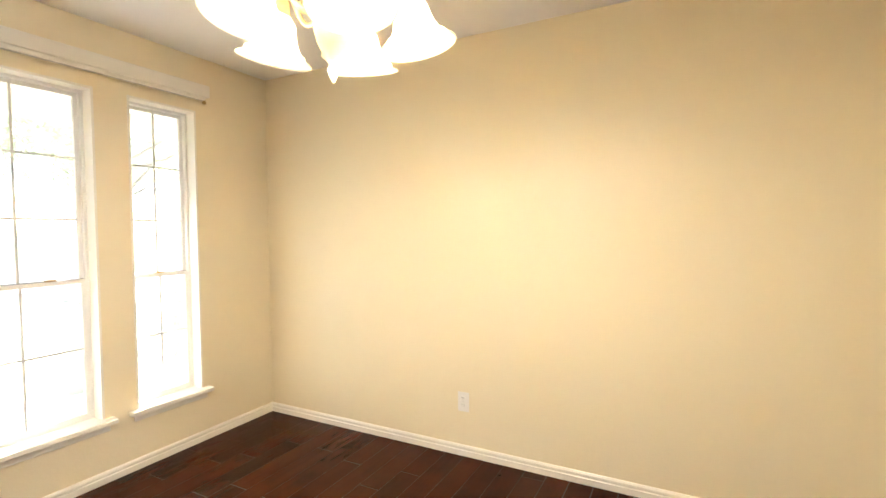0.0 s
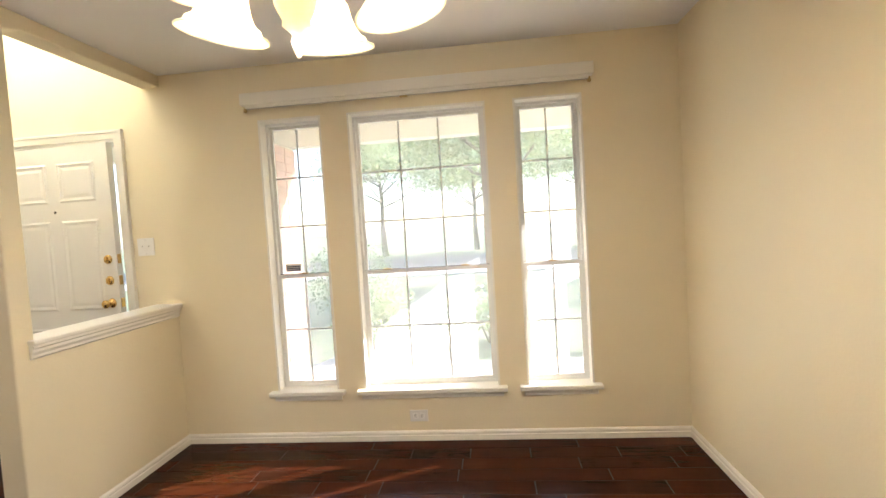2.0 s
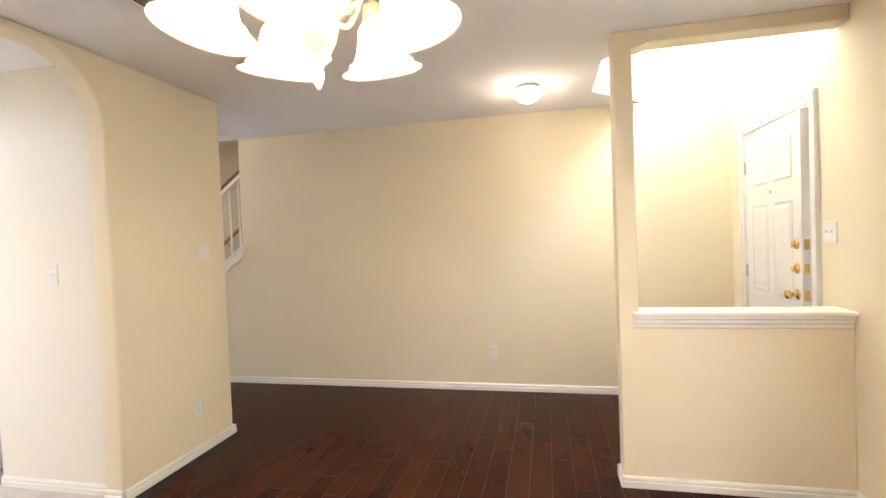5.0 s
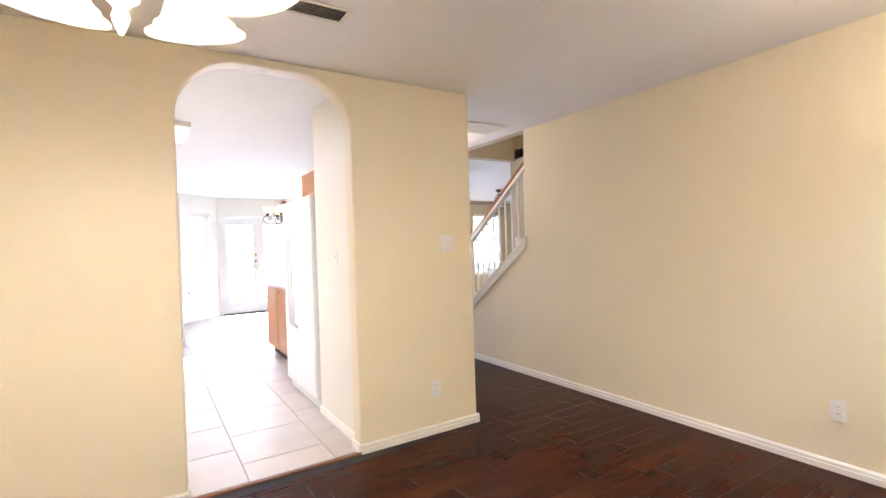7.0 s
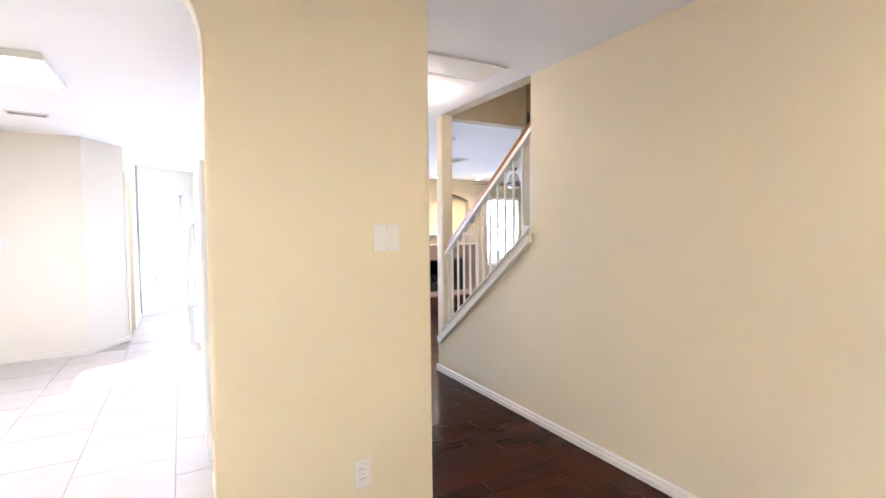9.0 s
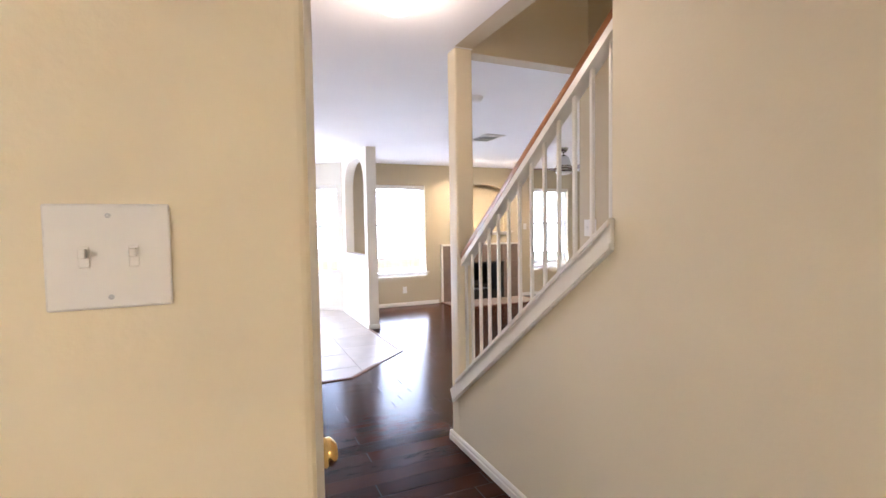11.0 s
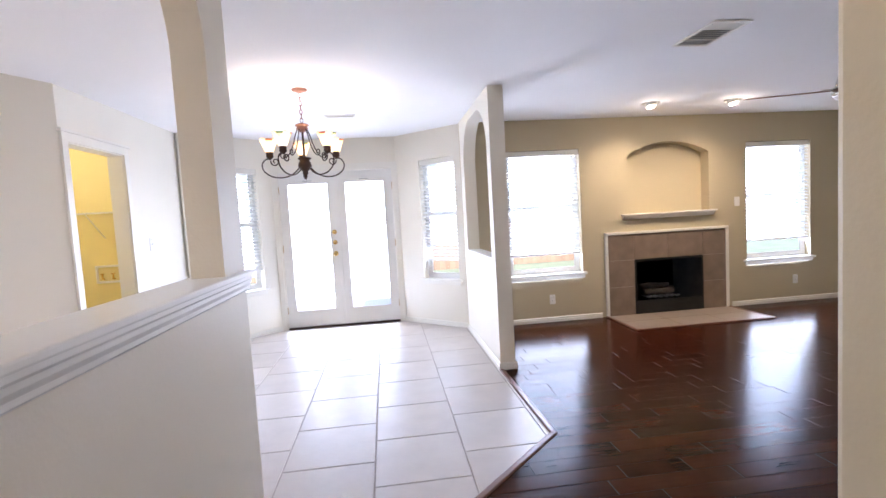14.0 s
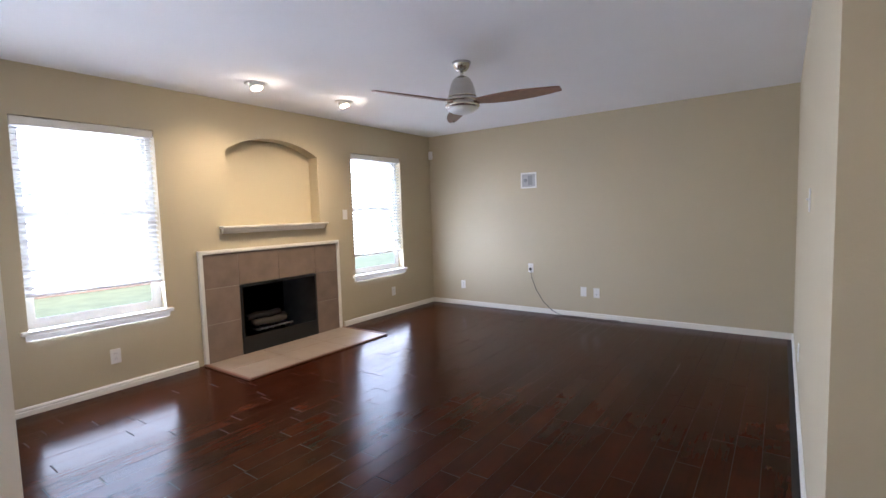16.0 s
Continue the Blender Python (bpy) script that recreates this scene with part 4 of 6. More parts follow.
# ---- back windows with blinds ----
def back_window(name, w, m, seed, label):
    """Window in a hole from u = 0 to w; the room lies at negative v, the wall is 0.13 to 0.15 deep."""
    t = thing(name, label, "window", kind="structure")
    t.matrix_world = m
    hgt = BZ1
    bm = B()
    sash(bm, 0, w, BZ0, hgt, 0.085, 0.125, 0.035)
    part("window_frame", bm, VINYL, t)
    meet = 1.395
    for nm, za, zb, ya in (("upper_sash", meet - 0.02, hgt - 0.035, 0.105), ("lower_sash", BZ0 + 0.035, meet + 0.02, 0.088)):
        bm = B()
        sash(bm, 0.035, w - 0.035, za, zb, ya, ya + 0.017, 0.03)
        s = part(nm, bm, VINYL, t)
        bm = B()
        box(bm, 0.065, ya + 0.007, za + 0.03, w - 0.065, ya + 0.01, zb - 0.03)
        g = part("pane", bm, GLASS, s)
        g.visible_shadow = False
    bm = B()
    rbox(bm, -0.045, -0.04, BZ0 - 0.028, w + 0.045, 0.085, BZ0, 0.006)
    part("window_sill", bm, WHITE, t)
    bm = B()
    rbox(bm, -0.02, -0.015, BZ0 - 0.07, w + 0.02, -0.0005, BZ0 - 0.029, 0.004)
    part("apron", bm, WHITE, t)
    bl = thing("window_blind", "white slatted blind let down almost to the sill", "blind", group="blinds at the back of the house")
    bl.matrix_world = m
    bm = B()
    rbox(bm, 0.004, 0.012, hgt - 0.065, w - 0.004, 0.06, hgt - 0.004, 0.005)
    part("head_rail", bm, WHITE, bl)
    z = hgt - 0.085
    me = None
    while z > BZ0 + 0.25:
        if me is None:
            bm = B()
            prism(bm, [(-0.021, -0.008), (0.0, 0.0025), (0.021, 0.008), (0.021, 0.0098), (0.0, 0.0043), (-0.021, -0.0062)], "x", 0.01, w - 0.01)
            s = part("slat", bm, SLAT, bl)
            me = s.data
        else:
            s = new("slat", me)
            s.parent = bl
        s.location = (0, 0.036, z)
        z -= 0.041
    bm = B()
    rbox(bm, 0.008, 0.02, BZ0 + 0.225, w - 0.008, 0.052, BZ0 + 0.243, 0.003)
    part("bottom_rail", bm, PLASTIC, bl)
    for u in (0.12, w - 0.12):
        bm = B()
        tube(bm, [(u, 0.012, hgt - 0.06), (u, 0.012, BZ0 + 0.235)], 0.0012, 5)
        part("ladder_cord", bm, PLASTIC, bl)
    return t


back_window("window_4", W1[1] - W1[0], pose(W1[0], YB, 0), 1, "white sash window with a lowered blind")
back_window("window_5", W2[1] - W2[0], pose(W2[0], YB, 0), 2, "white sash window with a lowered blind")
back_window("window_6", BAYR[1] - BAYR[0], RB @ pose(BAYR[0], 0, 0), 3, "narrow white bay window with a lowered blind")
back_window("window_7", BAYL[1] - BAYL[0], pose(2.79, 11.5, 0, 0, 0, 43.4) @ pose(-BAYL[1], 0, 0), 4, "narrow white bay window with a lowered blind")

# ---- double glass doors ----
fr = thing("door_3", "white double doors with full glass and brass knobs, shut", "door", kind="structure")
bm = B()
casing_strip(bm, FD[0] + 0.004, FD[1] - 0.004, 0, 2.041, 0.06, 11.482, 11.4995)
part("door_casing", bm, WHITE, fr)
bm = B()
box(bm, FD[0], 11.5, 0, FD[0] + 0.02, 11.65, 2.045)
box(bm, FD[1] - 0.02, 11.5, 0, FD[1], 11.65, 2.045)
box(bm, FD[0] + 0.02, 11.5, 2.02, FD[1] - 0.02, 11.65, 2.045)
part("door_frame", bm, WHITE, fr)
bm = B()
box(bm, FD[0] + 0.02, 11.49, 0, FD[1] - 0.02, 11.65, 0.022)
part("threshold", bm, BRONZE, fr)
xm = (FD[0] + FD[1]) / 2
for x0, x1 in ((FD[0] + 0.022, xm - 0.002), (xm + 0.002, FD[1] - 0.022)):
    bm = B()
    gx0, gx1, gz0, gz1 = x0 + 0.105, x1 - 0.105, 0.23, 1.87
    box(bm, x0, 11.515, 0.026, gx0, 11.559, 2.016)
    box(bm, gx1, 11.515, 0.026, x1, 11.559, 2.016)
    box(bm, gx0, 11.515, 0.026, gx1, 11.559, gz0)
    box(bm, gx0, 11.515, gz1, gx1, 11.559, 2.016)
    lf = part("door_leaf", bm, DOORW, fr)
    bm = B()
    sash(bm, gx0 - 0.018, gx1 + 0.018, gz0 - 0.018, gz1 + 0.018, 11.506, 11.5145, 0.024)
    part("glazing_bead", bm, DOORW, lf)
    bm = B()
    box(bm, gx0, 11.532, gz0, gx1, 11.536, gz1)
    g = part("pane", bm, GLASS, lf)
    g.visible_shadow = False
    bm = B()
    rbox(bm, (gx0 + gx1) / 2 - 0.06, 11.504, gz1 + 0.03, (gx0 + gx1) / 2 + 0.06, 11.513, gz1 + 0.036, 0.001, 1)
    part("blind_slider", bm, GASKET, lf)
bm = B()
rbox(bm, xm - 0.02, 11.505, 0.026, xm + 0.02, 11.5145, 2.016, 0.003)
ast = part("astragal", bm, DOORW, fr)
for z, r in ((0.955, 1), (1.10, 0), (1.235, 0)):
    if r:
        knob("door_knob", pose(xm - 0.06, 11.515, z, 90), fr, BRASS)
    else:
        bm = B()
        lathe(bm, [(0.0, 0.0), (0.03, 0.0), (0.028, 0.008), (0.02, 0.016), (0.0, 0.017)], 16, m=pose(xm - 0.06, 11.515, z, 90))
        part("deadbolt", bm, BRASS, fr, "polished brass", True)
for z in (0.25, 1.05, 1.8):
    for xx in (FD[0] + 0.02, FD[1] - 0.02):
        bm = B()
        tube(bm, [(xx, 11.508, z - 0.045), (xx, 11.508, z + 0.045)], 0.006)
        part("hinge", bm, BRASS, fr)

# ---- fireplace ----
fp = thing("fireplace", "fireplace with taupe stone tiles and a black firebox", "fireplace", (7.635, YB, 0), kind="structure")
hx, hz = 0.817, 1.04
bm = B()
for s in (-1, 1):
    box(bm, min(s * hx, s * (hx - 0.035)), -0.03, 0, max(s * hx, s * (hx - 0.035)), -0.0005, hz)
    box(bm, min(s * (hx - 0.006), s * (hx - 0.026)), -0.036, 0, max(s * (hx - 0.006), s * (hx - 0.026)), -0.03, hz - 0.006)
box(bm, -hx + 0.035, -0.03, hz - 0.035, hx - 0.035, -0.0005, hz)
box(bm, -hx + 0.006, -0.036, hz - 0.026, hx - 0.006, -0.03, hz - 0.006)
part("white_surround", bm, WHITE, fp, "white painted moulding")
ix0, ix1 = FX0 - 7.635, FX1 - 7.635
bm = B()
box(bm, -hx + 0.035, -0.010, 0, ix0, -0.0005, hz - 0.035)
box(bm, ix1, -0.010, 0, hx - 0.035, -0.0005, hz - 0.035)
box(bm, ix0, -0.010, FZT, ix1, -0.0005, hz - 0.035)
part("grout_bed", bm, GROUT, fp)
xa, xb = -hx + 0.035, hx - 0.035
tiles = [(xa, ix0, 0.0, 0.36), (xa, ix0, 0.36, FZT), (xa, ix0, FZT, hz - 0.035), (ix1, xb, 0.0, 0.36), (ix1, xb, 0.36, FZT), (ix1, xb, FZT, hz - 0.035), (ix0, 0.0, FZT, hz - 0.035), (0.0, ix1, FZT, hz - 0.035)]
for a, b, c, d in tiles:
    bm = B()
    rbox(bm, a + 0.0015, -0.019, c + 0.0015, b - 0.0015, -0.0102, d - 0.0015, 0.0025, 1)
    part("tile", bm, FTILE, fp)
# firebox
bm = B()
y0, y1, zt, zi = 0.0, 0.42, FZT - 0.002, 0.02
tx = 0.12
for q in ([(ix0, y0, 0), (ix0, y0, zt), (ix0 + tx, y1, zt), (ix0 + tx, y1, 0)], [(ix1, y0, 0), (ix1 - tx, y1, 0), (ix1 - tx, y1, zt), (ix1, y0, zt)],
          [(ix0 + tx, y1, 0), (ix0 + tx, y1, zt), (ix1 - tx, y1, zt), (ix1 - tx, y1, 0)], [(ix0, y0, zt), (ix1, y0, zt), (ix1 - tx, y1, zt), (ix0 + tx, y1, zt)],
          [(ix0, y0, 0.004), (ix0 + tx, y1, 0.004), (ix1 - tx, y1, 0.004), (ix1, y0, 0.004)]):
    bm.faces.new([bm.verts.new(p) for p in q])
bmesh.ops.solidify(bm, geom=bm.faces[:], thickness=0.012)
part("firebox", bm, SOOT, fp, "sooty firebox lining")
bm = B()
sash(bm, ix0, ix1, 0.004, zt, -0.026, -0.0195, 0.022)
box(bm, ix0 + 0.022, -0.024, 0.026, ix1 - 0.022, -0.02, 0.17)
part("black_frame", bm, BLACK, fp, "black iron frame and lower panel")
bm = B()
for k in range(5):
    box(bm, ix0 + 0.04, -0.0255, 0.045 + k * 0.022, ix1 - 0.04, -0.0242, 0.052 + k * 0.022)
part("louvre", bm, BLACK, fp)
bm = B()
rbox(bm, ix0 + 0.20, 0.06, 0.185, ix1 - 0.26, 0.09, 0.20, 0.004)
for k in range(6):
    box(bm, ix0 + 0.25 + k * 0.075, 0.08, 0.17, ix0 + 0.262 + k * 0.075, 0.30, 0.185)
part("grate", bm, STEEL, fp, "light metal grate bar")
for yy, zz, rr, dx in ((0.14, 0.24, 0.042, 0.0), (0.22, 0.245, 0.048, 0.05), (0.18, 0.31, 0.038, -0.04)):
    bm = B()
    tube(bm, [(ix0 + 0.22 + dx, yy, zz), (ix0 + 0.34 + dx, yy + 0.012, zz + 0.008), (ix0 + 0.46 + dx, yy - 0.006, zz - 0.002), (ix0 + 0.60 + dx, yy + 0.01, zz + 0.006)], [rr * 0.9, rr, rr * 0.95, rr * 0.85], 10)
    part("log", bm, ASH, fp, "grey ceramic log", True)
# hearth
he = thing("hearth", "beige stone hearth tiles flush in the wood floor", "hearth", (7.635, YB, 0), kind="structure")
bm = B()
box(bm, -0.80, -0.71, 0.001, 0.80, -0.001, 0.008)
part("grout_bed", bm, GROUT, he)
for i in range(3):
    for a, b in ((-0.71, -0.356), (-0.356, -0.04)):
        bm = B()
        x0, x1 = -0.80 + i * 0.5333, -0.80 + (i + 1) * 0.5333
        rbox(bm, x0 + 0.0015, a + 0.0015, 0.008, x1 - 0.0015, b - 0.0015, 0.014, 0.002, 1)
        part("tile", bm, HTILE, he)
bm = B()
for q in ((-0.83, -0.74, -0.80, -0.02), (0.80, -0.74, 0.83, -0.02), (-0.80, -0.74, 0.80, -0.71)):
    rbox(bm, q[0], q[1], 0.001, q[2], q[3], 0.018, 0.006)
part("wood_border", bm, TRIMW, he, "brown wooden border strip")
# mantel shelf of the niche
ms = thing("niche_shelf", "white moulded shelf under the arched niche", "shelf", (7.66, YB, 1.235), kind="structure")
bm = B()
rbox(bm, -0.62, -0.075, 0.0, 0.62, 0.0, 0.02, 0.005)
rbox(bm, -0.533, -0.0, 0.0, 0.533, 0.15, 0.018, 0.002)
part("board", bm, WHITE, ms)
pr = [(-0.0005, -0.0005), (-0.058, -0.0005), (-0.05, -0.014), (-0.035, -0.018), (-0.028, -0.034), (-0.012, -0.046), (-0.0005, -0.05)]
bm = B()
prism(bm, pr, "x", -0.60, 0.60)
part("moulding", bm, WHITE, ms)


# ---- ceiling fan ----
fan = thing("ceiling_fan", "brushed nickel ceiling fan with dark walnut blades", "ceiling fan", (7.72, 8.48, H))
bm = B()
lathe(bm, [(0.0, 0.0), (0.068, -0.0005), (0.066, -0.018), (0.052, -0.045), (0.034, -0.062), (0.016, -0.066), (0.0, -0.066)], 28)
part("canopy", bm, NICKEL, fan, smooth=True)
bm = B()
lathe(bm, [(0.0, -0.06), (0.0125, -0.06), (0.0125, -0.125), (0.0, -0.125)], 14)
part("downrod", bm, NICKEL, fan, smooth=True)
bm = B()
lathe(bm, [(0.0, -0.098), (0.022, -0.099), (0.045, -0.108), (0.066, -0.128), (0.082, -0.158), (0.094, -0.198), (0.104, -0.24), (0.108, -0.262), (0.0, -0.262)], 32)
part("motor_cover", bm, NICKEL, fan, smooth=True)
bm = B()
lathe(bm, [(0.0, -0.262), (0.112, -0.262), (0.127, -0.272), (0.127, -0.288), (0.118, -0.291), (0.118, -0.299), (0.129, -0.302), (0.129, -0.322), (0.118, -0.334), (0.0, -0.334)], 36)
part("motor_band", bm, NICKEL, fan, smooth=True)
bm = B()
lathe(bm, [(0.112, -0.333), (0.108, -0.346), (0.082, -0.364), (0.045, -0.374), (0.0, -0.378)], 32)
part("light_lens", bm, LENS, fan, "frosted glass light, off", True)
for ang in (160, 278, 40):
    m = pose(0, 0, 0, 0, 0, ang)
    bm = B()
    outline = []
    n = 18
    for i in range(n + 1):
        u = i / n
        outline.append((0.12 + 0.61 * u, 0.028 + 0.062 * math.sin(math.pi * min(u * 0.92 + 0.06, 1)) ** 0.8 * (1 - 0.25 * u)))
    top = [(r, w) for r, w in outline] + [(r, -w * 0.8) for r, w in outline[::-1]]
    lo = [bm.verts.new(m @ Vector((r, w * math.cos(0.2), -0.296 - w * math.sin(0.2)))) for r, w in top]
    hi = [bm.verts.new(m @ Vector((r, w * math.cos(0.2), -0.288 - w * math.sin(0.2)))) for r, w in top]
    bm.faces.new(lo[::-1]), bm.faces.new(hi)
    for i in range(len(top)):
        bm.faces.new((lo[i], lo[(i + 1) % len(top)], hi[(i + 1) % len(top)], hi[i]))
    bl = part("blade", bm, WALNUT, fan, "dark walnut blade")
    bm = B()
    v = [m @ Vector(p) for p in ((0.10, -0.022, -0.282), (0.10, 0.022, -0.287), (0.20, 0.02, -0.289), (0.20, -0.018, -0.280))]
    a = [bm.verts.new(p) for p in v]
    b = [bm.verts.new(p + Vector((0, 0, 0.006))) for p in v]
    bm.faces.new(a[::-1]), bm.faces.new(b)
    for i in range(4):
        bm.faces.new((a[i], a[(i + 1) % 4], b[(i + 1) % 4], b[i]))
    part("blade_iron", bm, NICKEL, bl)
bm = B()
tube(bm, [(0.03, 0.10, -0.325), (0.031, 0.101, -0.40)], 0.0012, 5)
lathe(bm, [(0.0, 0.0), (0.006, -0.004), (0.007, -0.014), (0.0, -0.022)], 10, (0.031, 0.101, -0.40))
part("pull_chain", bm, NICKEL, fan)


# ---- chandelier of the dining room ----
def scroll(cx, cz, r0, turns, start, n=26, sgn=1):
    return [(cx + r0 * (1 - 0.75 * i / n) * math.cos(start + sgn * turns * 2 * math.pi * i / n), cz + r0 * (1 - 0.75 * i / n) * math.sin(start + sgn * turns * 2 * math.pi * i / n)) for i in range(n + 1)]


CH = (1.513, 1.925)
ch = thing("chandelier", "cream enamel chandelier with five lit bell-shaped glass shades", "chandelier", (CH[0], CH[1], H - 0.015))
bm = B()
lathe(bm, [(0.0, 0.0148), (0.065, 0.0145), (0.062, 0.008), (0.03, -0.02), (0.012, -0.035), (0.0, -0.04)], 24)
part("canopy", bm, ENAMEL, ch, smooth=True)
bm = B()
tube(bm, [(0, 0, -0.03), (0, 0, -0.28)], 0.006)
part("stem", bm, ENAMEL, ch)
bm = B()
lathe(bm, [(0.0, -0.25), (0.018, -0.255), (0.03, -0.28), (0.022, -0.32), (0.034, -0.36), (0.05, -0.42), (0.052, -0.46), (0.04, -0.50), (0.045, -0.53), (0.05, -0.56), (0.04, -0.60), (0.028, -0.625), (0.03, -0.635), (0.018, -0.645), (0.010, -0.655), (0.014, -0.668), (0.010, -0.685), (0.004, -0.70), (0.0, -0.702)], 24)
part("body", bm, ENAMEL, ch, smooth=True)
for k in range(5):
    m = pose(0, 0, 0, 0, 0, 51.5 + 72 * k)
    bm = B()
    pts = [(0.04, -0.50), (0.09, -0.535), (0.15, -0.53), (0.20, -0.48), (0.235, -0.42), (0.265, -0.40), (0.285, -0.425), (0.285, -0.455)]
    pts = [(r * 0.657, z) for r, z in pts]
    tube(bm, [m @ Vector((r, 0, z)) for r, z in flowing(pts)], 0.007)
    tube(bm, [m @ Vector((r, 0, z)) for r, z in scroll(0.092, -0.475, 0.03, 1.2, 3.6)], 0.005)
    tube(bm, [m @ Vector((r, 0, z)) for r, z in scroll(0.128, -0.40, 0.026, 1.1, 0.5)], 0.005)
    arm = part("arm", bm, ENAMEL, ch, smooth=True)
    sm = m @ pose(0.188, 0, -0.455, 0, -12)
    bm = B()
    lathe(bm, [(0.0, 0.01), (0.024, 0.008), (0.027, -0.02), (0.03, -0.035), (0.0, -0.035)], 18, m=sm)
    part("socket_cup", bm, ENAMEL, arm, smooth=True)
    bm = B()
    lathe(bm, [(0.028, -0.028), (0.036, -0.038), (0.046, -0.052), (0.050, -0.075), (0.056, -0.098), (0.066, -0.118), (0.076, -0.129), (0.081, -0.130), (0.083, -0.135), (0.080, -0.138), (0.091, -0.145), (0.101, -0.149), (0.1015, -0.152), (0.098, -0.153), (0.076, -0.141), (0.063, -0.122), (0.052, -0.099), (0.045, -0.076), (0.041, -0.056), (0.026, -0.038)], 30, m=sm)
    part("shade", bm, SHADE, arm, "lit cream glass bell shade", True)
    bm = B()
    lathe(bm, [(0.0, -0.03), (0.012, -0.033), (0.017, -0.05), (0.02, -0.068), (0.014, -0.082), (0.0, -0.086)], 14, m=sm)
    part("bulb", bm, BULB, arm, "lit bulb", True)
    p = sm @ Vector((0, 0, -0.141))
    point_lamp("chandelier_light", (CH[0] + p.x, CH[1] + p.y, H - 0.015 + p.z), 2.1, WARM, 0.03)


# ---- chandelier of the breakfast nook ----
CB = (3.575, 9.20)
cb = thing("chandelier", "dark bronze scrolled chandelier with five stained-glass shades", "chandelier", (CB[0], CB[1], H))
bm = B()
lathe(bm, [(0.0, 0.0), (0.062, -0.0005), (0.06, -0.012), (0.03, -0.022), (0.008, -0.03), (0.0, -0.032)], 24)
part("canopy", bm, COPPER, cb, "copper canopy", True)
for i in range(7):
    bm = B()
    z = -0.045 - i * 0.033
    ring = [(0.011 * math.cos(a), 0, z + 0.02 * math.sin(a)) for a in [2 * math.pi * k / 12 for k in range(13)]]
    if i % 2:
        ring = [(0, x, zz) for x, _, zz in ring]
    tube(bm, ring, 0.0028, 6)
    part("chain_link", bm, COPPER, cb)
bm = B()
lathe(bm, [(0.0, -0.265), (0.03, -0.268), (0.052, -0.276), (0.054, -0.286), (0.04, -0.292), (0.042, -0.302), (0.05, -0.308), (0.036, -0.322), (0.018, -0.335), (0.0, -0.34)], 24)
part("crown", bm, COPPER, cb, "copper crown", True)
bm = B()
lathe(bm, [(0.0, -0.33), (0.009, -0.335), (0.009, -0.53), (0.05, -0.537), (0.054, -0.545), (0.038, -0.56), (0.05, -0.58), (0.055, -0.605), (0.038, -0.63), (0.02, -0.645), (0.024, -0.66), (0.012, -0.675), (0.014, -0.69), (0.004, -0.71), (0.0, -0.712)], 24)
part("column", bm, BRONZE, cb, smooth=True)
for k in range(5):
    m = pose(0, 0, 0, 0, 0, 30 + 72 * k)
    bm = B()
    curve = [(0.035, -0.60), (0.09, -0.655), (0.17, -0.685), (0.26, -0.675), (0.325, -0.63), (0.34, -0.575), (0.31, -0.535), (0.265, -0.535)]
    tube(bm, [m @ Vector((r, 0, z)) for r, z in flowing(curve)], 0.0055)
    tube(bm, [m @ Vector((r, 0, z)) for r, z in scroll(0.235, -0.555, 0.036, 1.25, 0.3, 26, -1)], 0.005)
    tube(bm, [m @ Vector((r, 0, z)) for r, z in flowing([(0.04, -0.31), (0.06, -0.36), (0.085, -0.44), (0.125, -0.51), (0.165, -0.535)], 4) + scroll(0.165, -0.508, 0.027, 1.1, -1.57, 20)], 0.0045)
    arm = part("arm", bm, BRONZE, cb, smooth=True)
    sm = m @ pose(0.275, 0, -0.535)
    bm = B()
    lathe(bm, [(0.0, -0.005), (0.012, 0.0), (0.03, 0.02), (0.026, 0.032), (0.03, 0.05), (0.024, 0.062), (0.0, 0.064)], 16, m=sm)
    part("socket_cup", bm, BRONZE, arm, smooth=True)
    for j in range(8):
        bm = B()
        a0, a1 = radians(45 * j), radians(45 * j + 43)
        rows = [(0.028, 0.055), (0.042, 0.085), (0.050, 0.112), (0.066, 0.140 + 0.010 * (j % 2))]
        vs = [[bm.verts.new(sm @ Vector((r * math.cos(a), r * math.sin(a), z))) for r, z in rows] for a in (a0, (a0 + a1) / 2, a1)]
        for c in (0, 1):
            for i in range(3):
                bm.faces.new((vs[c][i], vs[c + 1][i], vs[c + 1][i + 1], vs[c][i + 1]))
        bmesh.ops.solidify(bm, geom=bm.faces[:], thickness=0.002)
        part("glass_petal", bm, TIFF, arm, "amber stained glass")
        bm = B()
        vs = [[bm.verts.new(sm @ Vector((r * math.cos(a), r * math.sin(a), z))) for r, z in ((0.0668, 0.1415 + 0.010 * (j % 2)), (0.077, 0.154 + 0.009 * (j % 2)))] for a in (a0, a1)]
        bm.faces.new((vs[0][0], vs[1][0], vs[1][1], vs[0][1]))
        bmesh.ops.solidify(bm, geom=bm.faces[:], thickness=0.002)
        part("glass_rim", bm, (TIFG, TIFF, TIFR, TIFF)[j % 4], arm, "green and red stained glass rim")
    p = sm @ Vector((0, 0, 0.11))
    point_lamp("nook_light", (CB[0] + p.x, CB[1] + p.y, H + p.z), 0.5, WARM, 0.02)


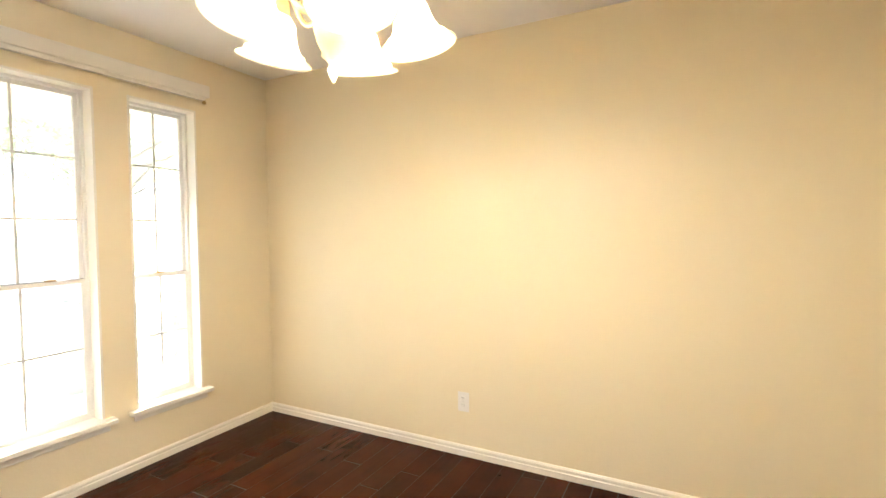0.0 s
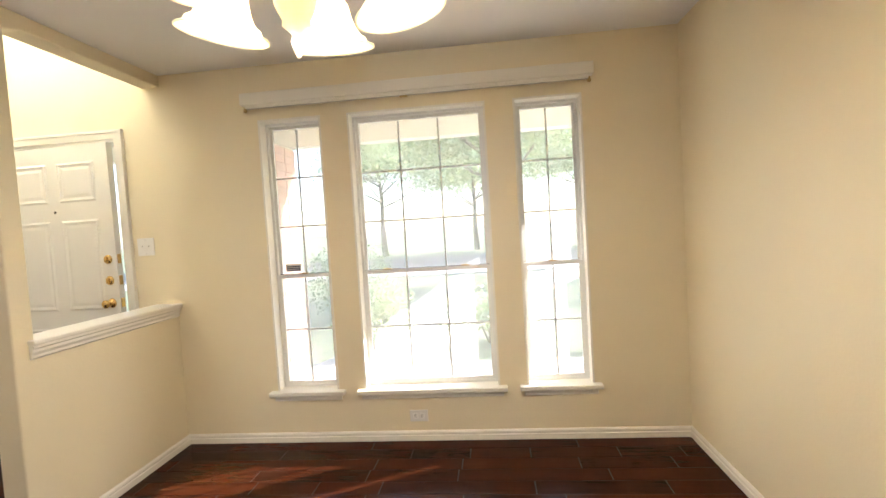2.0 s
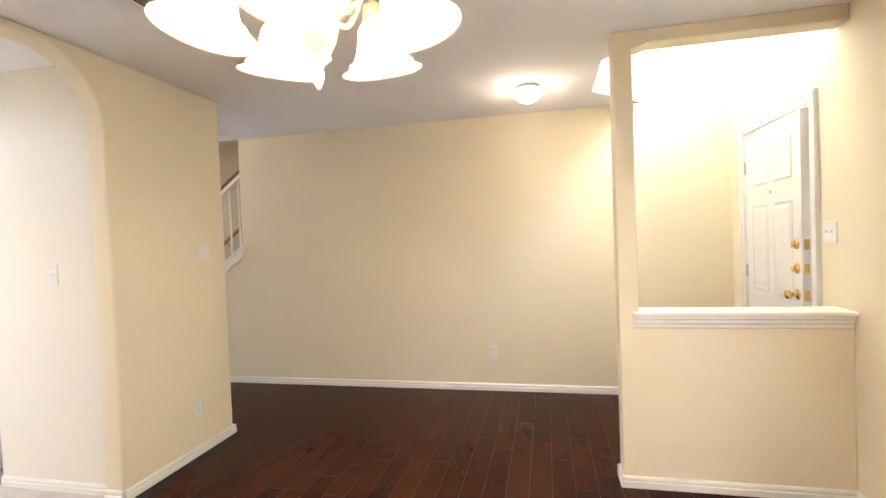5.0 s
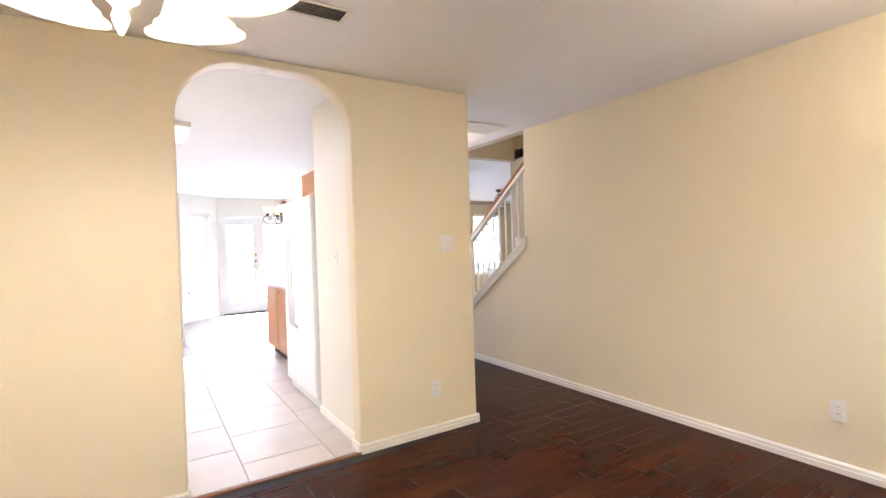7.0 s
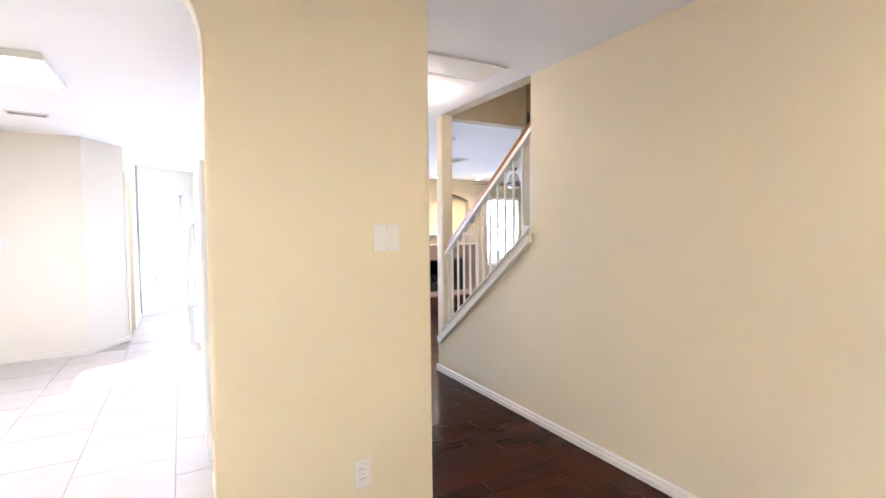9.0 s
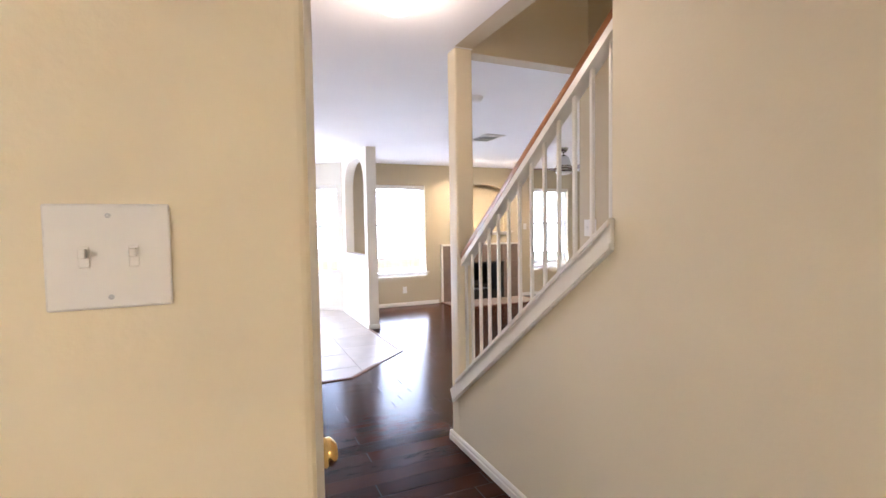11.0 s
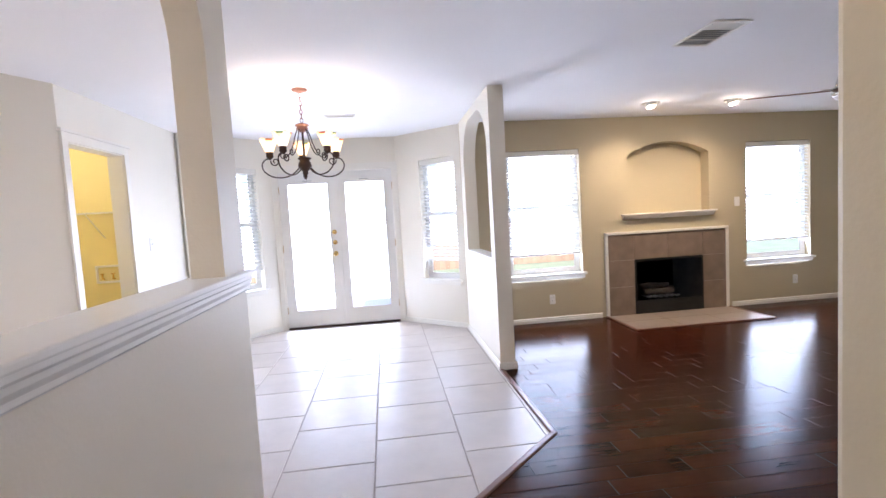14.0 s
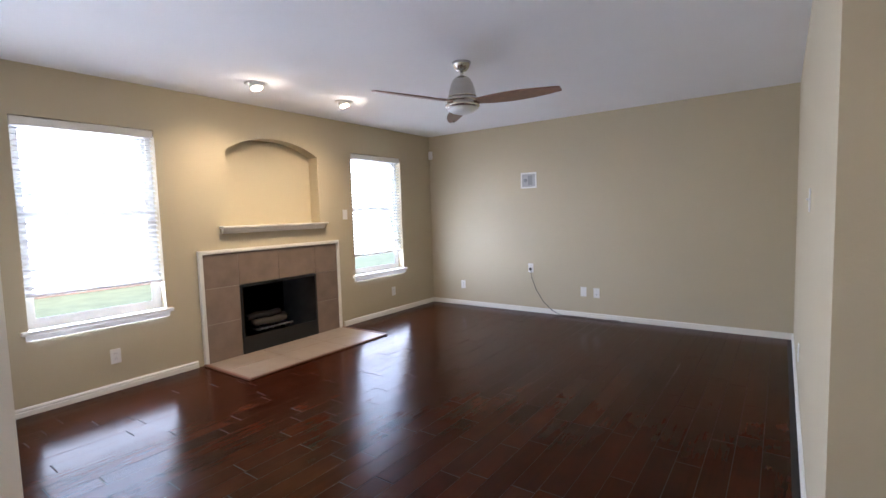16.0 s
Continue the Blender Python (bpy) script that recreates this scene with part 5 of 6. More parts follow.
# ---- lamps and vents on the ceiling ----
def dome_lamp(loc, r, watts, label):
    d = thing("ceiling_lamp", label, "ceiling lamp", loc)
    bm = B()
    lathe(bm, [(0.0, -0.0005), (r, -0.0005), (r, -0.012), (r * 0.9, -0.022), (0.0, -0.022)], 28)
    part("base", bm, WHITE, d, smooth=True)
    bm = B()
    lathe(bm, [(r * 0.88, -0.020), (r * 1.02, -0.032), (r * 1.06, -0.055), (r * 0.98, -0.08), (r * 0.75, -0.10), (r * 0.4, -0.112), (0.0, -0.115)], 28)
    part("glass_dome", bm, DOME, d, "lit opal glass", True)
    point_lamp("ceiling_light", (loc[0], loc[1], loc[2] - 0.16), watts, (1.0, 0.76, 0.5), 0.02)


dome_lamp((3.983, 1.548, H), 0.082, 0.7, "small lit opal glass ceiling lamp")
# out of sight upstairs, added only to lift the dark stairwell
dome_lamp((5.28, 4.3, TOP), 0.12, 1.5, "unseen opal ceiling lamp added to brighten the stairwell")
dome_lamp((4.18, 5.15, H), 0.10, 1.0, "small lit opal glass ceiling lamp in the hall")
for x, y in ((7.05, 10.06), (7.97, 10.02)):
    c = thing("recessed_light", "small lit eyeball light recessed in the ceiling", "ceiling light", (x, y, H))
    bm = B()
    lathe(bm, [(0.058, -0.0005), (0.09, -0.0005), (0.09, -0.004), (0.07, -0.01), (0.058, -0.006)], 28)
    part("trim_ring", bm, WHITE, c, smooth=True)
    bm = B()
    lathe(bm, [(0.056, -0.004), (0.056, -0.03), (0.05, -0.045), (0.04, -0.04), (0.036, -0.02)], 24, m=pose(0, 0, 0, -16))
    part("eyeball", bm, WHITE, c, smooth=True)
    bm = B()
    lathe(bm, [(0.0, -0.03), (0.036, -0.03), (0.03, -0.038), (0.0, -0.042)], 20, m=pose(0, 0, 0, -16))
    part("bulb", bm, BULB, c, "lit bulb", True)
    d = bpy.data.lights.new("eyeball_light", "SPOT")
    d.energy, d.color, d.spot_size, d.spot_blend, d.shadow_soft_size = 11, (1.0, 0.78, 0.46), radians(120), 1.0, 0.04
    so = new("eyeball_light", d)
    point_lamp("eyeball_glow", (x, y, H - 0.065), 0.7, (1.0, 0.82, 0.55), 0.02)
    so.matrix_world = look((x, y, H - 0.07), (x, y + 0.42, 1.3))


def vent(loc, w, h, rz, slats, label, grid=False, kindm=None):
    v = thing("ceiling_vent", label, "vent", loc, rz)
    bm = B()
    sash2 = ((-w / 2, -h / 2, w / 2, -h / 2 + 0.022), (-w / 2, h / 2 - 0.022, w / 2, h / 2), (-w / 2, -h / 2 + 0.022, -w / 2 + 0.022, h / 2 - 0.022), (w / 2 - 0.022, -h / 2 + 0.022, w / 2, h / 2 - 0.022))
    for q in sash2:
        rbox(bm, q[0], q[1], -0.009, q[2], q[3], -0.0005, 0.003, 1)
    part("frame", bm, WHITE, v)
    bm = B()
    box(bm, -w / 2 + 0.022, -h / 2 + 0.022, -0.0012, w / 2 - 0.022, h / 2 - 0.022, -0.0006)
    part("backing", bm, DARKP, v)
    n = slats
    me = None
    for i in range(n):
        y = -h / 2 + 0.022 + (h - 0.044) * (i + 0.5) / n
        s = (h - 0.044) / n
        if me is None:
            bm = B()
            k = s * 0.32
            prism(bm, [(-k, -0.008), (-k * 0.8, -0.0085), (k, -0.003), (k * 0.9, -0.0022)], "x", -w / 2 + 0.022, w / 2 - 0.022)
            ob = part("slat", bm, WHITE, v)
            me = ob.data
        else:
            ob = new("slat", me)
            ob.parent = v
        ob.location = (0, y, 0)
    return v


vent((4.16, 4.53, H), 0.34, 0.66, 90, 26, "white return-air grille in the hall ceiling")
vent((2.24, 3.06, H), 0.30, 0.16, 0, 8, "white air vent in the dining room ceiling")
vent((3.80, 10.19, H), 0.31, 0.11, 0, 6, "white air vent in the nook ceiling")
vent((1.42, 7.30, H), 0.31, 0.16, 10, 7, "white air vent in the kitchen ceiling")
fv = thing("ceiling_vent", "white three-way air vent in the family room ceiling", "vent", (6.32, 8.15, H))
bm = B()
for q in ((-0.13, -0.21, 0.13, -0.185), (-0.13, 0.185, 0.13, 0.21), (-0.13, -0.185, -0.105, 0.185), (0.105, -0.185, 0.13, 0.185), (-0.105, -0.095, 0.105, -0.083), (-0.105, 0.083, 0.105, 0.095)):
    rbox(bm, q[0], q[1], -0.01, q[2], q[3], -0.0005, 0.003, 1)
part("frame", bm, WHITE, fv)
bm = B()
box(bm, -0.105, -0.185, -0.0012, 0.105, 0.185, -0.0006)
part("backing", bm, GASKET, fv)
for i in range(12):
    y = -0.172 + i * 0.0313
    s = -1 if y < -0.09 else 1
    bm = B()
    box(bm, -0.105, -0.011, -0.0012, 0.105, 0.011, 0.0)
    ob = part("slat", bm, WHITE, fv)
    ob.matrix_local = pose(0, y, -0.0075, s * 16)

sd = thing("smoke_detector", "white round smoke detector", "smoke detector", (5.348, 6.62, H))
bm = B()
lathe(bm, [(0.0, -0.0005), (0.068, -0.0005), (0.068, -0.014), (0.058, -0.02), (0.056, -0.034), (0.04, -0.04), (0.0, -0.041)], 26)
part("housing", bm, PLASTIC, sd, smooth=True)
se = thing("motion_sensor", "small white alarm sensor in the corner", "sensor", (XE - 0.055, YB - 0.055, 2.15), 45)
bm = B()
rbox(bm, -0.032, -0.03, -0.055, 0.032, 0.022, 0.055, 0.008, 3)
part("housing", bm, PLASTIC, se)
bm = B()
rbox(bm, -0.022, -0.034, -0.04, 0.022, -0.03, -0.005, 0.003)
part("lens_window", bm, LENS, se)
for nm in (se,):
    nm.rotation_mode = "XYZ"
tv = thing("recessed_tv_box", "white recessed cable box in the tan wall", "wall box", (XE, 9.173, 1.70), 90)
bm = B()
for q in ((-0.11, -0.10, 0.11, -0.08), (-0.11, 0.08, 0.11, 0.10), (-0.11, -0.08, -0.09, 0.08), (0.09, -0.08, 0.11, 0.08)):
    rbox(bm, q[0], 0.0005, q[1], q[2], 0.008, q[3], 0.002, 1)
part("frame", bm, PLASTIC, tv)
bm = B()
box(bm, -0.09, 0.0005, -0.08, 0.09, 0.0015, 0.08)
part("recess", bm, mat("grey_recess", (0.45, 0.44, 0.43), 0.5), tv)
bm = B()
rbox(bm, -0.05, 0.0015, -0.06, 0.01, 0.005, 0.06, 0.002, 1)
lathe(bm, [(0.0, 0.0), (0.024, 0.0), (0.024, 0.006), (0.012, 0.009), (0.0, 0.009)], 16, m=pose(0.045, 0.0015, 0.0, -90))
part("socket", bm, GASKET, tv)
co = thing("loose_cord", "thin dark cord hanging from an outlet to the floor", "cord", (XE, 9.16, 0.0))
bm = B()
tube(bm, [(-0.012, 0.0, 0.56), (-0.03, -0.02, 0.46), (-0.028, -0.08, 0.30), (-0.03, -0.18, 0.15), (-0.035, -0.30, 0.05), (-0.05, -0.42, 0.009), (-0.04, -0.7, 0.009), (-0.06, -0.95, 0.009), (-0.045, -1.1, 0.012), (-0.09, -1.16, 0.010), (-0.05, -1.2, 0.009)], 0.0042, 7)
part("cable", bm, CORDM, co, smooth=True)
bm = B()
rbox(bm, -0.03, -0.016, 0.545, -0.009, 0.016, 0.58, 0.004)
part("plug", bm, CORDM, co)

# ---- kitchen ----
lb = thing("ceiling_light_box", "lit white fluorescent box light on the kitchen ceiling", "ceiling light", (1.45, 5.75, H))
bm = B()
for q in ((-0.45, -0.33, 0.45, -0.30), (-0.45, 0.30, 0.45, 0.33), (-0.45, -0.30, -0.42, 0.30), (0.42, -0.30, 0.45, 0.30)):
    rbox(bm, q[0], q[1], -0.045, q[2], q[3], -0.0005, 0.004, 1)
part("frame", bm, WHITE, lb)
bm = B()
rbox(bm, -0.419, -0.299, -0.05, 0.419, 0.299, -0.03, 0.006)
part("diffuser", bm, FLUO, lb, "lit diffuser")
area_lamp("kitchen_light", pose(1.45, 5.75, H - 0.06), 0.8, 0.55, 5, (1.0, 0.96, 0.9))

fg = thing("refrigerator", "white two-door refrigerator against the closet wall", "refrigerator", (2.74, 4.69, 0))
bm = B()
rbox(bm, 0, 0, 0.03, 0.68, 0.90, 1.755, 0.006)
part("body", bm, FRIDGEW, fg)
for a, b, hy in ((0.003, 0.52, 0.47), (0.526, 0.897, 0.575)):
    bm = B()
    rbox(bm, -0.075, a, 0.09, -0.006, b, 1.76, 0.018, 3)
    d = part("fridge_door", bm, FRIDGEW, fg)
    bm = B()
    tube(bm, [(-0.075, hy, 0.62), (-0.118, hy, 0.66), (-0.13, hy, 0.95), (-0.118, hy, 1.40), (-0.075, hy, 1.44)], 0.013, 10)
    part("handle", bm, FRIDGEW, d, "white bow handle", True)
bm = B()
box(bm, -0.006, 0.01, 0.09, 0.0, 0.89, 1.75)
part("gasket", bm, GASKET, fg)
bm = B()
rbox(bm, -0.04, 0.01, 0.012, 0.0, 0.89, 0.085, 0.004)
part("kick_grille", bm, FRIDGEW, fg)
for x in (0.06, 0.62):
    for y in (0.06, 0.84):
        bm = B()
        lathe(bm, [(0.0, 0.0), (0.02, 0.0), (0.02, 0.032), (0.0, 0.032)], 12, (x, y, 0))
        part("foot", bm, GASKET, fg)


def cabinet(name, loc, w, d, h, z, doors, label):
    """Cabinet whose front looks to -x; w runs along y."""
    c = thing(name, label, "cabinet", loc)
    bm = B()
    box(bm, 0.02, 0, z, d, w, z + h)
    part("body", bm, CABW, c)
    dw = w / doors
    for i in range(doors):
        bm = B()
        rbox(bm, 0.0, i * dw + 0.008, z + 0.01, 0.019, (i + 1) * dw - 0.008, z + h - 0.01, 0.004)
        dd = part("cabinet_door", bm, CABW, c)
        bm = B()
        rbox(bm, -0.004, i * dw + 0.07, z + 0.075, 0.0, (i + 1) * dw - 0.07, z + h - 0.075, 0.003)
        part("raised_panel", bm, CABW, dd)
        bm = B()
        lathe(bm, [(0.0, 0.0), (0.012, 0.002), (0.016, 0.012), (0.0, 0.02)], 12, m=pose(0.0, (i + 0.85) * dw, z + (0.06 if z > 1 else h - 0.06), 0, -90))
        part("handle", bm, BRASS, dd, smooth=True)
    return c


cabinet("wall_cabinet", (2.86, 4.69, 0), 0.90, 0.598, 0.26, 1.79, 2, "honey oak cabinet above the refrigerator")
bc = cabinet("base_cabinet", (2.86, 5.615, 0), 1.73, 0.598, 0.77, 0.10, 3, "honey oak base cabinet under the pass-through")
bm = B()
box(bm, 0.07, 0.02, 0.0, 0.59, 1.71, 0.10)
part("plinth", bm, DARKP, bc)
wt = thing("worktop", "pale kitchen worktop on the oak cabinet", "worktop", (2.83, 5.61, 0.871))
bm = B()
rbox(bm, 0, 0, 0, 0.628, 1.75, 0.038, 0.008, 3)
part("slab", bm, mat("pale_laminate", (0.62, 0.57, 0.5), 0.35, var=0.12, scale=60), wt)

# ---- laundry doorway ----
ld = thing("door_4", "white cased doorway to the yellow laundry", "doorway", kind="structure")
bm = B()
for ya, yb in ((8.905, 8.969), (9.696, 9.76)):
    box(bm, 1.9705, ya, 0, 1.988, yb, 2.105)
box(bm, 1.9705, 8.969, 2.041, 1.988, 9.696, 2.105)
box(bm, 1.9705, 8.89, 2.105, 1.998, 9.775, 2.125)
part("door_casing", bm, WHITE, ld)
bm = B()
box(bm, 1.85, 8.965, 0, 1.97, 8.977, 2.045)
box(bm, 1.85, 9.688, 0, 1.97, 9.70, 2.045)
box(bm, 1.85, 8.977, 2.033, 1.97, 9.688, 2.045)
part("door_frame", bm, WHITE, ld)
ws = thing("wire_shelf", "white wire shelf on a bracket in the laundry", "shelf", (0.3, 10.4, 1.58))
for i in range(12):
    bm = B()
    tube(bm, [(0.02, -0.30 + i * 0.026, 0), (1.5, -0.30 + i * 0.026, 0)], 0.0025, 5)
    part("wire", bm, PLASTIC, ws)
bm = B()
tube(bm, [(1.08, -0.001, -0.25), (1.08, -0.30, -0.004)], 0.005, 6)
part("bracket", bm, PLASTIC, ws)
vb = thing("washer_valve_box", "white recessed washer valve box with brass taps", "valve box", (1.38, 10.4, 0.97))
bm = B()
sash(bm, -0.12, 0.12, -0.09, 0.09, -0.014, -0.0005, 0.02)
part("frame", bm, PLASTIC, vb)
for s in (-0.05, 0.05):
    bm = B()
    tube(bm, [(s, -0.002, -0.05), (s, -0.03, -0.05), (s, -0.03, 0.0)], 0.009)
    rbox(bm, s - 0.02, -0.035, 0.0, s + 0.02, -0.025, 0.01, 0.002)
    part("tap", bm, BRASS, vb)
# lamp out of sight above the doorway, added to light the yellow walls
point_lamp("laundry_light", (1.0, 9.4, 2.3), 3.5, (1.0, 0.88, 0.6), 0.06)
ll = thing("ceiling_lamp", "unseen opal ceiling lamp added to light the laundry", "ceiling lamp", (1.0, 9.4, H))
bm = B()
lathe(bm, [(0.08, -0.0005), (0.085, -0.02), (0.07, -0.05), (0.0, -0.06)], 22)
part("glass_dome", bm, DOME, ll, smooth=True)


# ---- outside ----
bm = B()
box(bm, -400, -400, -0.6, 400, 400, -0.22)
structure("ground", bm, LAWN, "green lawn round the house", "ground")
bm = B()
box(bm, -1.6, -1.85, -0.218, 5.6, -0.15, -0.04)
structure("porch_floor", bm, CONCRETE, "concrete porch slab", "pavement")
bm = B()
prism(bm, [(2.2, -1.86), (3.4, -1.86), (1.6, -7.0), (-0.6, -12.0), (-2.2, -12.0), (0.6, -6.4)], "z", -0.216, -0.17)
structure("pavement", bm, CONCRETE, "pale concrete garden path", "pavement")
bm = B()
box(bm, -9.5, -12.0, -0.215, -3.0, 0.0, -0.165)
structure("driveway", bm, CONCRETE, "pale concrete driveway", "pavement")
bm = B()
box(bm, -120, -22, -0.216, 120, -14, -0.20)
structure("road", bm, ASPHALT, "asphalt street", "road")
bm = B()
box(bm, -120, -14, -0.216, 120, -12.2, -0.16)
structure("pavement_street", bm, CONCRETE, "concrete sidewalk", "pavement")
bm = B()
box(bm, -0.6, -1.55, 2.33, 5.7, -0.15, 2.42)
box(bm, -0.6, -1.55, 2.17, 5.7, -1.40, 2.33)
structure("porch_roof", bm, WHITE, "white porch soffit and beam", "roof")
bm = B()
prism(bm, [(-1.9, 2.43), (-0.15, 2.43), (-0.15, 3.1)], "x", -0.8, 5.9)
structure("porch_shingles", bm, ROOF, "grey shingle porch roof", "roof")
bm = B()
box(bm, 2.3, 11.66, -0.21, 7.5, 14.5, -0.05)
structure("patio", bm, CONCRETE, "concrete patio behind the house", "pavement")
fc = thing("fence", "brown cedar board fence behind the garden", "fence", (0, 19, -0.21))
me = None
for i in range(110):
    if me is None:
        bm = B()
        prism(bm, [(0, 0), (0.142, 0), (0.142, 1.72), (0.11, 1.8), (0.03, 1.8), (0, 1.72)], "y", 0, 0.018)
        s = part("slat", bm, FENCE, fc)
        me = s.data
    else:
        s = new("slat", me)
        s.parent = fc
    s.location = (-4 + i * 0.147, 0, 0)


def leaf_clump(name, n, inside, size, seed, parent=None, material=None):
    """n small folded leaves placed by inside(), a function that gives a place."""
    r = random.Random(seed)
    verts, faces = [], []
    for _ in range(n):
        p = inside(r)
        d = Vector((r.gauss(0, 1), r.gauss(0, 1), r.gauss(0.3, 0.7))).normalized()
        s = d.cross(Vector((r.gauss(0, 1), r.gauss(0, 1), r.gauss(0, 1)))).normalized()
        l, w = size * r.uniform(0.7, 1.3), size * r.uniform(0.25, 0.4)
        u = d.cross(s) * w * 0.35
        i = len(verts)
        verts += [p, p + d * l * 0.5 + s * w + u, p + d * l, p + d * l * 0.5 - s * w + u, p + d * l * 0.5]
        faces += [(i, i + 1, i + 4), (i + 1, i + 2, i + 4), (i + 2, i + 3, i + 4), (i + 3, i, i + 4)]
    me = bpy.data.meshes.new(name)
    me.from_pydata([tuple(v) for v in verts], [], faces)
    me.materials.append(material or LEAF)
    ob = new(name, me)
    ob.parent = parent
    return ob


def bush(loc, rx, ry, h, seed, label):
    b = thing("bush", label, "bush", loc, group="bushes at the front of the house")
    lumps = [(random.Random(seed * 7 + k).uniform(-rx * 0.6, rx * 0.6), random.Random(seed * 9 + k).uniform(-ry * 0.6, ry * 0.6), random.Random(seed * 5 + k).uniform(0.35, 0.75) * h) for k in range(9)]

    def inside(r):
        cx, cy, cz = r.choice(lumps)
        v = Vector((r.gauss(0, 1), r.gauss(0, 1), r.gauss(0, 1))).normalized() * r.uniform(0.5, 1.0) ** 0.5
        return Vector((cx + v.x * rx * 0.45, cy + v.y * ry * 0.45, max(0.03, cz + v.z * h * 0.32)))
    leaf_clump("foliage", 2600, inside, 0.055, seed, b)
    for k in range(5):
        bm = B()
        a = 1.25 * k
        tube(bm, [(0.03 * math.cos(a), 0.03 * math.sin(a), -0.02), (0.12 * math.cos(a), 0.12 * math.sin(a), h * 0.3), (0.3 * rx * math.cos(a), 0.3 * ry * math.sin(a), h * 0.7)], [0.014, 0.010, 0.004], 6)
        part("stem", bm, BARK, b)


bush((2.55, -2.6, -0.22), 0.55, 0.5, 1.05, 1, "rounded green shrub beside the porch")
bush((1.2, -3.3, -0.22), 0.8, 0.5, 0.8, 2, "low green shrub beside the path")
bush((-0.9, -2.7, -0.22), 0.7, 0.5, 0.95, 3, "green shrub in front of the porch")
bush((3.9, -5.2, -0.22), 1.0, 0.8, 1.3, 4, "tall green shrub on the lawn")


def tree(loc, h, spread, seed, n):
    t = thing("tree", "leafy tree with a grey-brown trunk on the lawn", "tree", loc, group="trees along the street")
    r = random.Random(seed)
    bm = B()
    pts = [(0, 0, 0), (0.05, 0.02, h * 0.2), (0.02, -0.04, h * 0.42), (0.1, 0.05, h * 0.7)]
    tube(bm, pts, [0.20, 0.15, 0.125, 0.05], 12)
    tips = []
    for k in range(9):
        a, z = 0.7 * k + r.uniform(-0.2, 0.2), h * r.uniform(0.36, 0.6)
        e = Vector((spread * 0.6 * math.cos(a), spread * 0.6 * math.sin(a), z + h * r.uniform(0.15, 0.3)))
        tube(bm, [(0.03, 0, z), tuple(e * 0.45 + Vector((0, 0, z * 0.5))), tuple(e)], [0.06, 0.04, 0.012], 7)
        tips.append(e)
    part("trunk", bm, BARK, t, smooth=True)
    tips += [Vector((r.gauss(0, spread * 0.35), r.gauss(0, spread * 0.35), h * r.uniform(0.6, 0.95))) for _ in range(16)]

    def inside(q):
        c = q.choice(tips)
        v = Vector((q.gauss(0, 1), q.gauss(0, 1), q.gauss(0, 0.7)))
        return c + v * spread * 0.16
    leaf_clump("crown", n, inside, 0.16, seed, t)


tree((0.9, -9.6, -0.22), 6.5, 3.4, 11, 16000)
tree((-5.0, -11.0, -0.22), 7.0, 3.6, 12, 7000)
# unseen tall tree, placed to cut and dapple the sun on the dining floor
tree((-6.8, -5.9, -0.22), 16.8, 2.2, 17, 9000)
tree((7.5, -25.0, -0.22), 8.0, 4.6, 13, 16000)
tree((-4.5, -25.5, -0.22), 8.0, 4.8, 14, 16000)
tree((2.0, -27.0, -0.22), 7.5, 4.6, 15, 16000)
tree((-12.0, -25.0, -0.22), 7.5, 4.8, 16, 12000)

# ---- tiled floor ----
PITCH = 0.511


def clip(poly, nx, ny, c):
    """The part of a polygon with nx * x + ny * y <= c."""
    out = []
    for i, p in enumerate(poly):
        q = poly[(i + 1) % len(poly)]
        dp, dq = nx * p[0] + ny * p[1] - c, nx * q[0] + ny * q[1] - c
        if dp <= 0:
            out.append(p)
        if dp * dq < 0:
            k = dp / (dp - dq)
            out.append((p[0] + k * (q[0] - p[0]), p[1] + k * (q[1] - p[1])))
    return out


def slab_mesh(name, poly, z0, z1, bev, material):
    """A flat piece with bevelled upper edges, its place at the polygon's first corner."""
    ox, oy = poly[0]
    cx, cy = sum(p[0] for p in poly) / len(poly), sum(p[1] for p in poly) / len(poly)
    verts, n = [], len(poly)
    for z, ins in ((z0, 0.0), (z1 - bev, 0.0), (z1, bev)):
        for x, y in poly:
            d = math.hypot(cx - x, cy - y) or 1
            verts.append((x - ox + (cx - x) / d * ins * 1.3, y - oy + (cy - y) / d * ins * 1.3, z))
    faces = [tuple(range(2 * n, 3 * n))]
    for r in (0, 1):
        for i in range(n):
            j = (i + 1) % n
            faces.append((r * n + i, r * n + j, (r + 1) * n + j, (r + 1) * n + i))
    me = bpy.data.meshes.new(name)
    me.from_pydata(verts, [], faces)
    me.materials.append(material)
    return me, (ox, oy, 0)


TA, TB, TY = (5.12, 7.985), (4.41, 7.295), 7.295
DX, DY = TA[0] - TB[0], TA[1] - TB[1]
# areas as lists of half planes (nx, ny, c)
KITCHEN = [(-1, 0, -0.005), (1, 0, XH - 0.125), (0, -1, -(YK + 0.03)), (0, 1, 8.345)]
bmg = B()
g = 0.0035
floor_t = thing("floor_tile", "pale stone floor tiles with grey joints", "floor", kind="structure")
box(bmg, 0, YK + 0.03, -0.02, XH - 0.12, 8.35, -0.001)
prism(bmg, [(1.62, 8.35), (XH - 0.12, 8.35), (XH - 0.12, 7.36), (XH, 7.36), (XH, TY), TB, TA, (PX0 + 0.02, PY0), (PX0 + 0.02, YB), (5.16, 10.74), (4.36, 11.5), (4.36, 11.66), (2.79, 11.66), (2.79, 11.5), (1.97, 10.757), (1.97, 8.9)], "z", -0.02, -0.001)
box(bmg, 0.3, 8.47, -0.02, 1.98, 10.4, -0.0015)
part("grout_bed", bmg, GROUT, floor_t)
cache = {}
col = -7
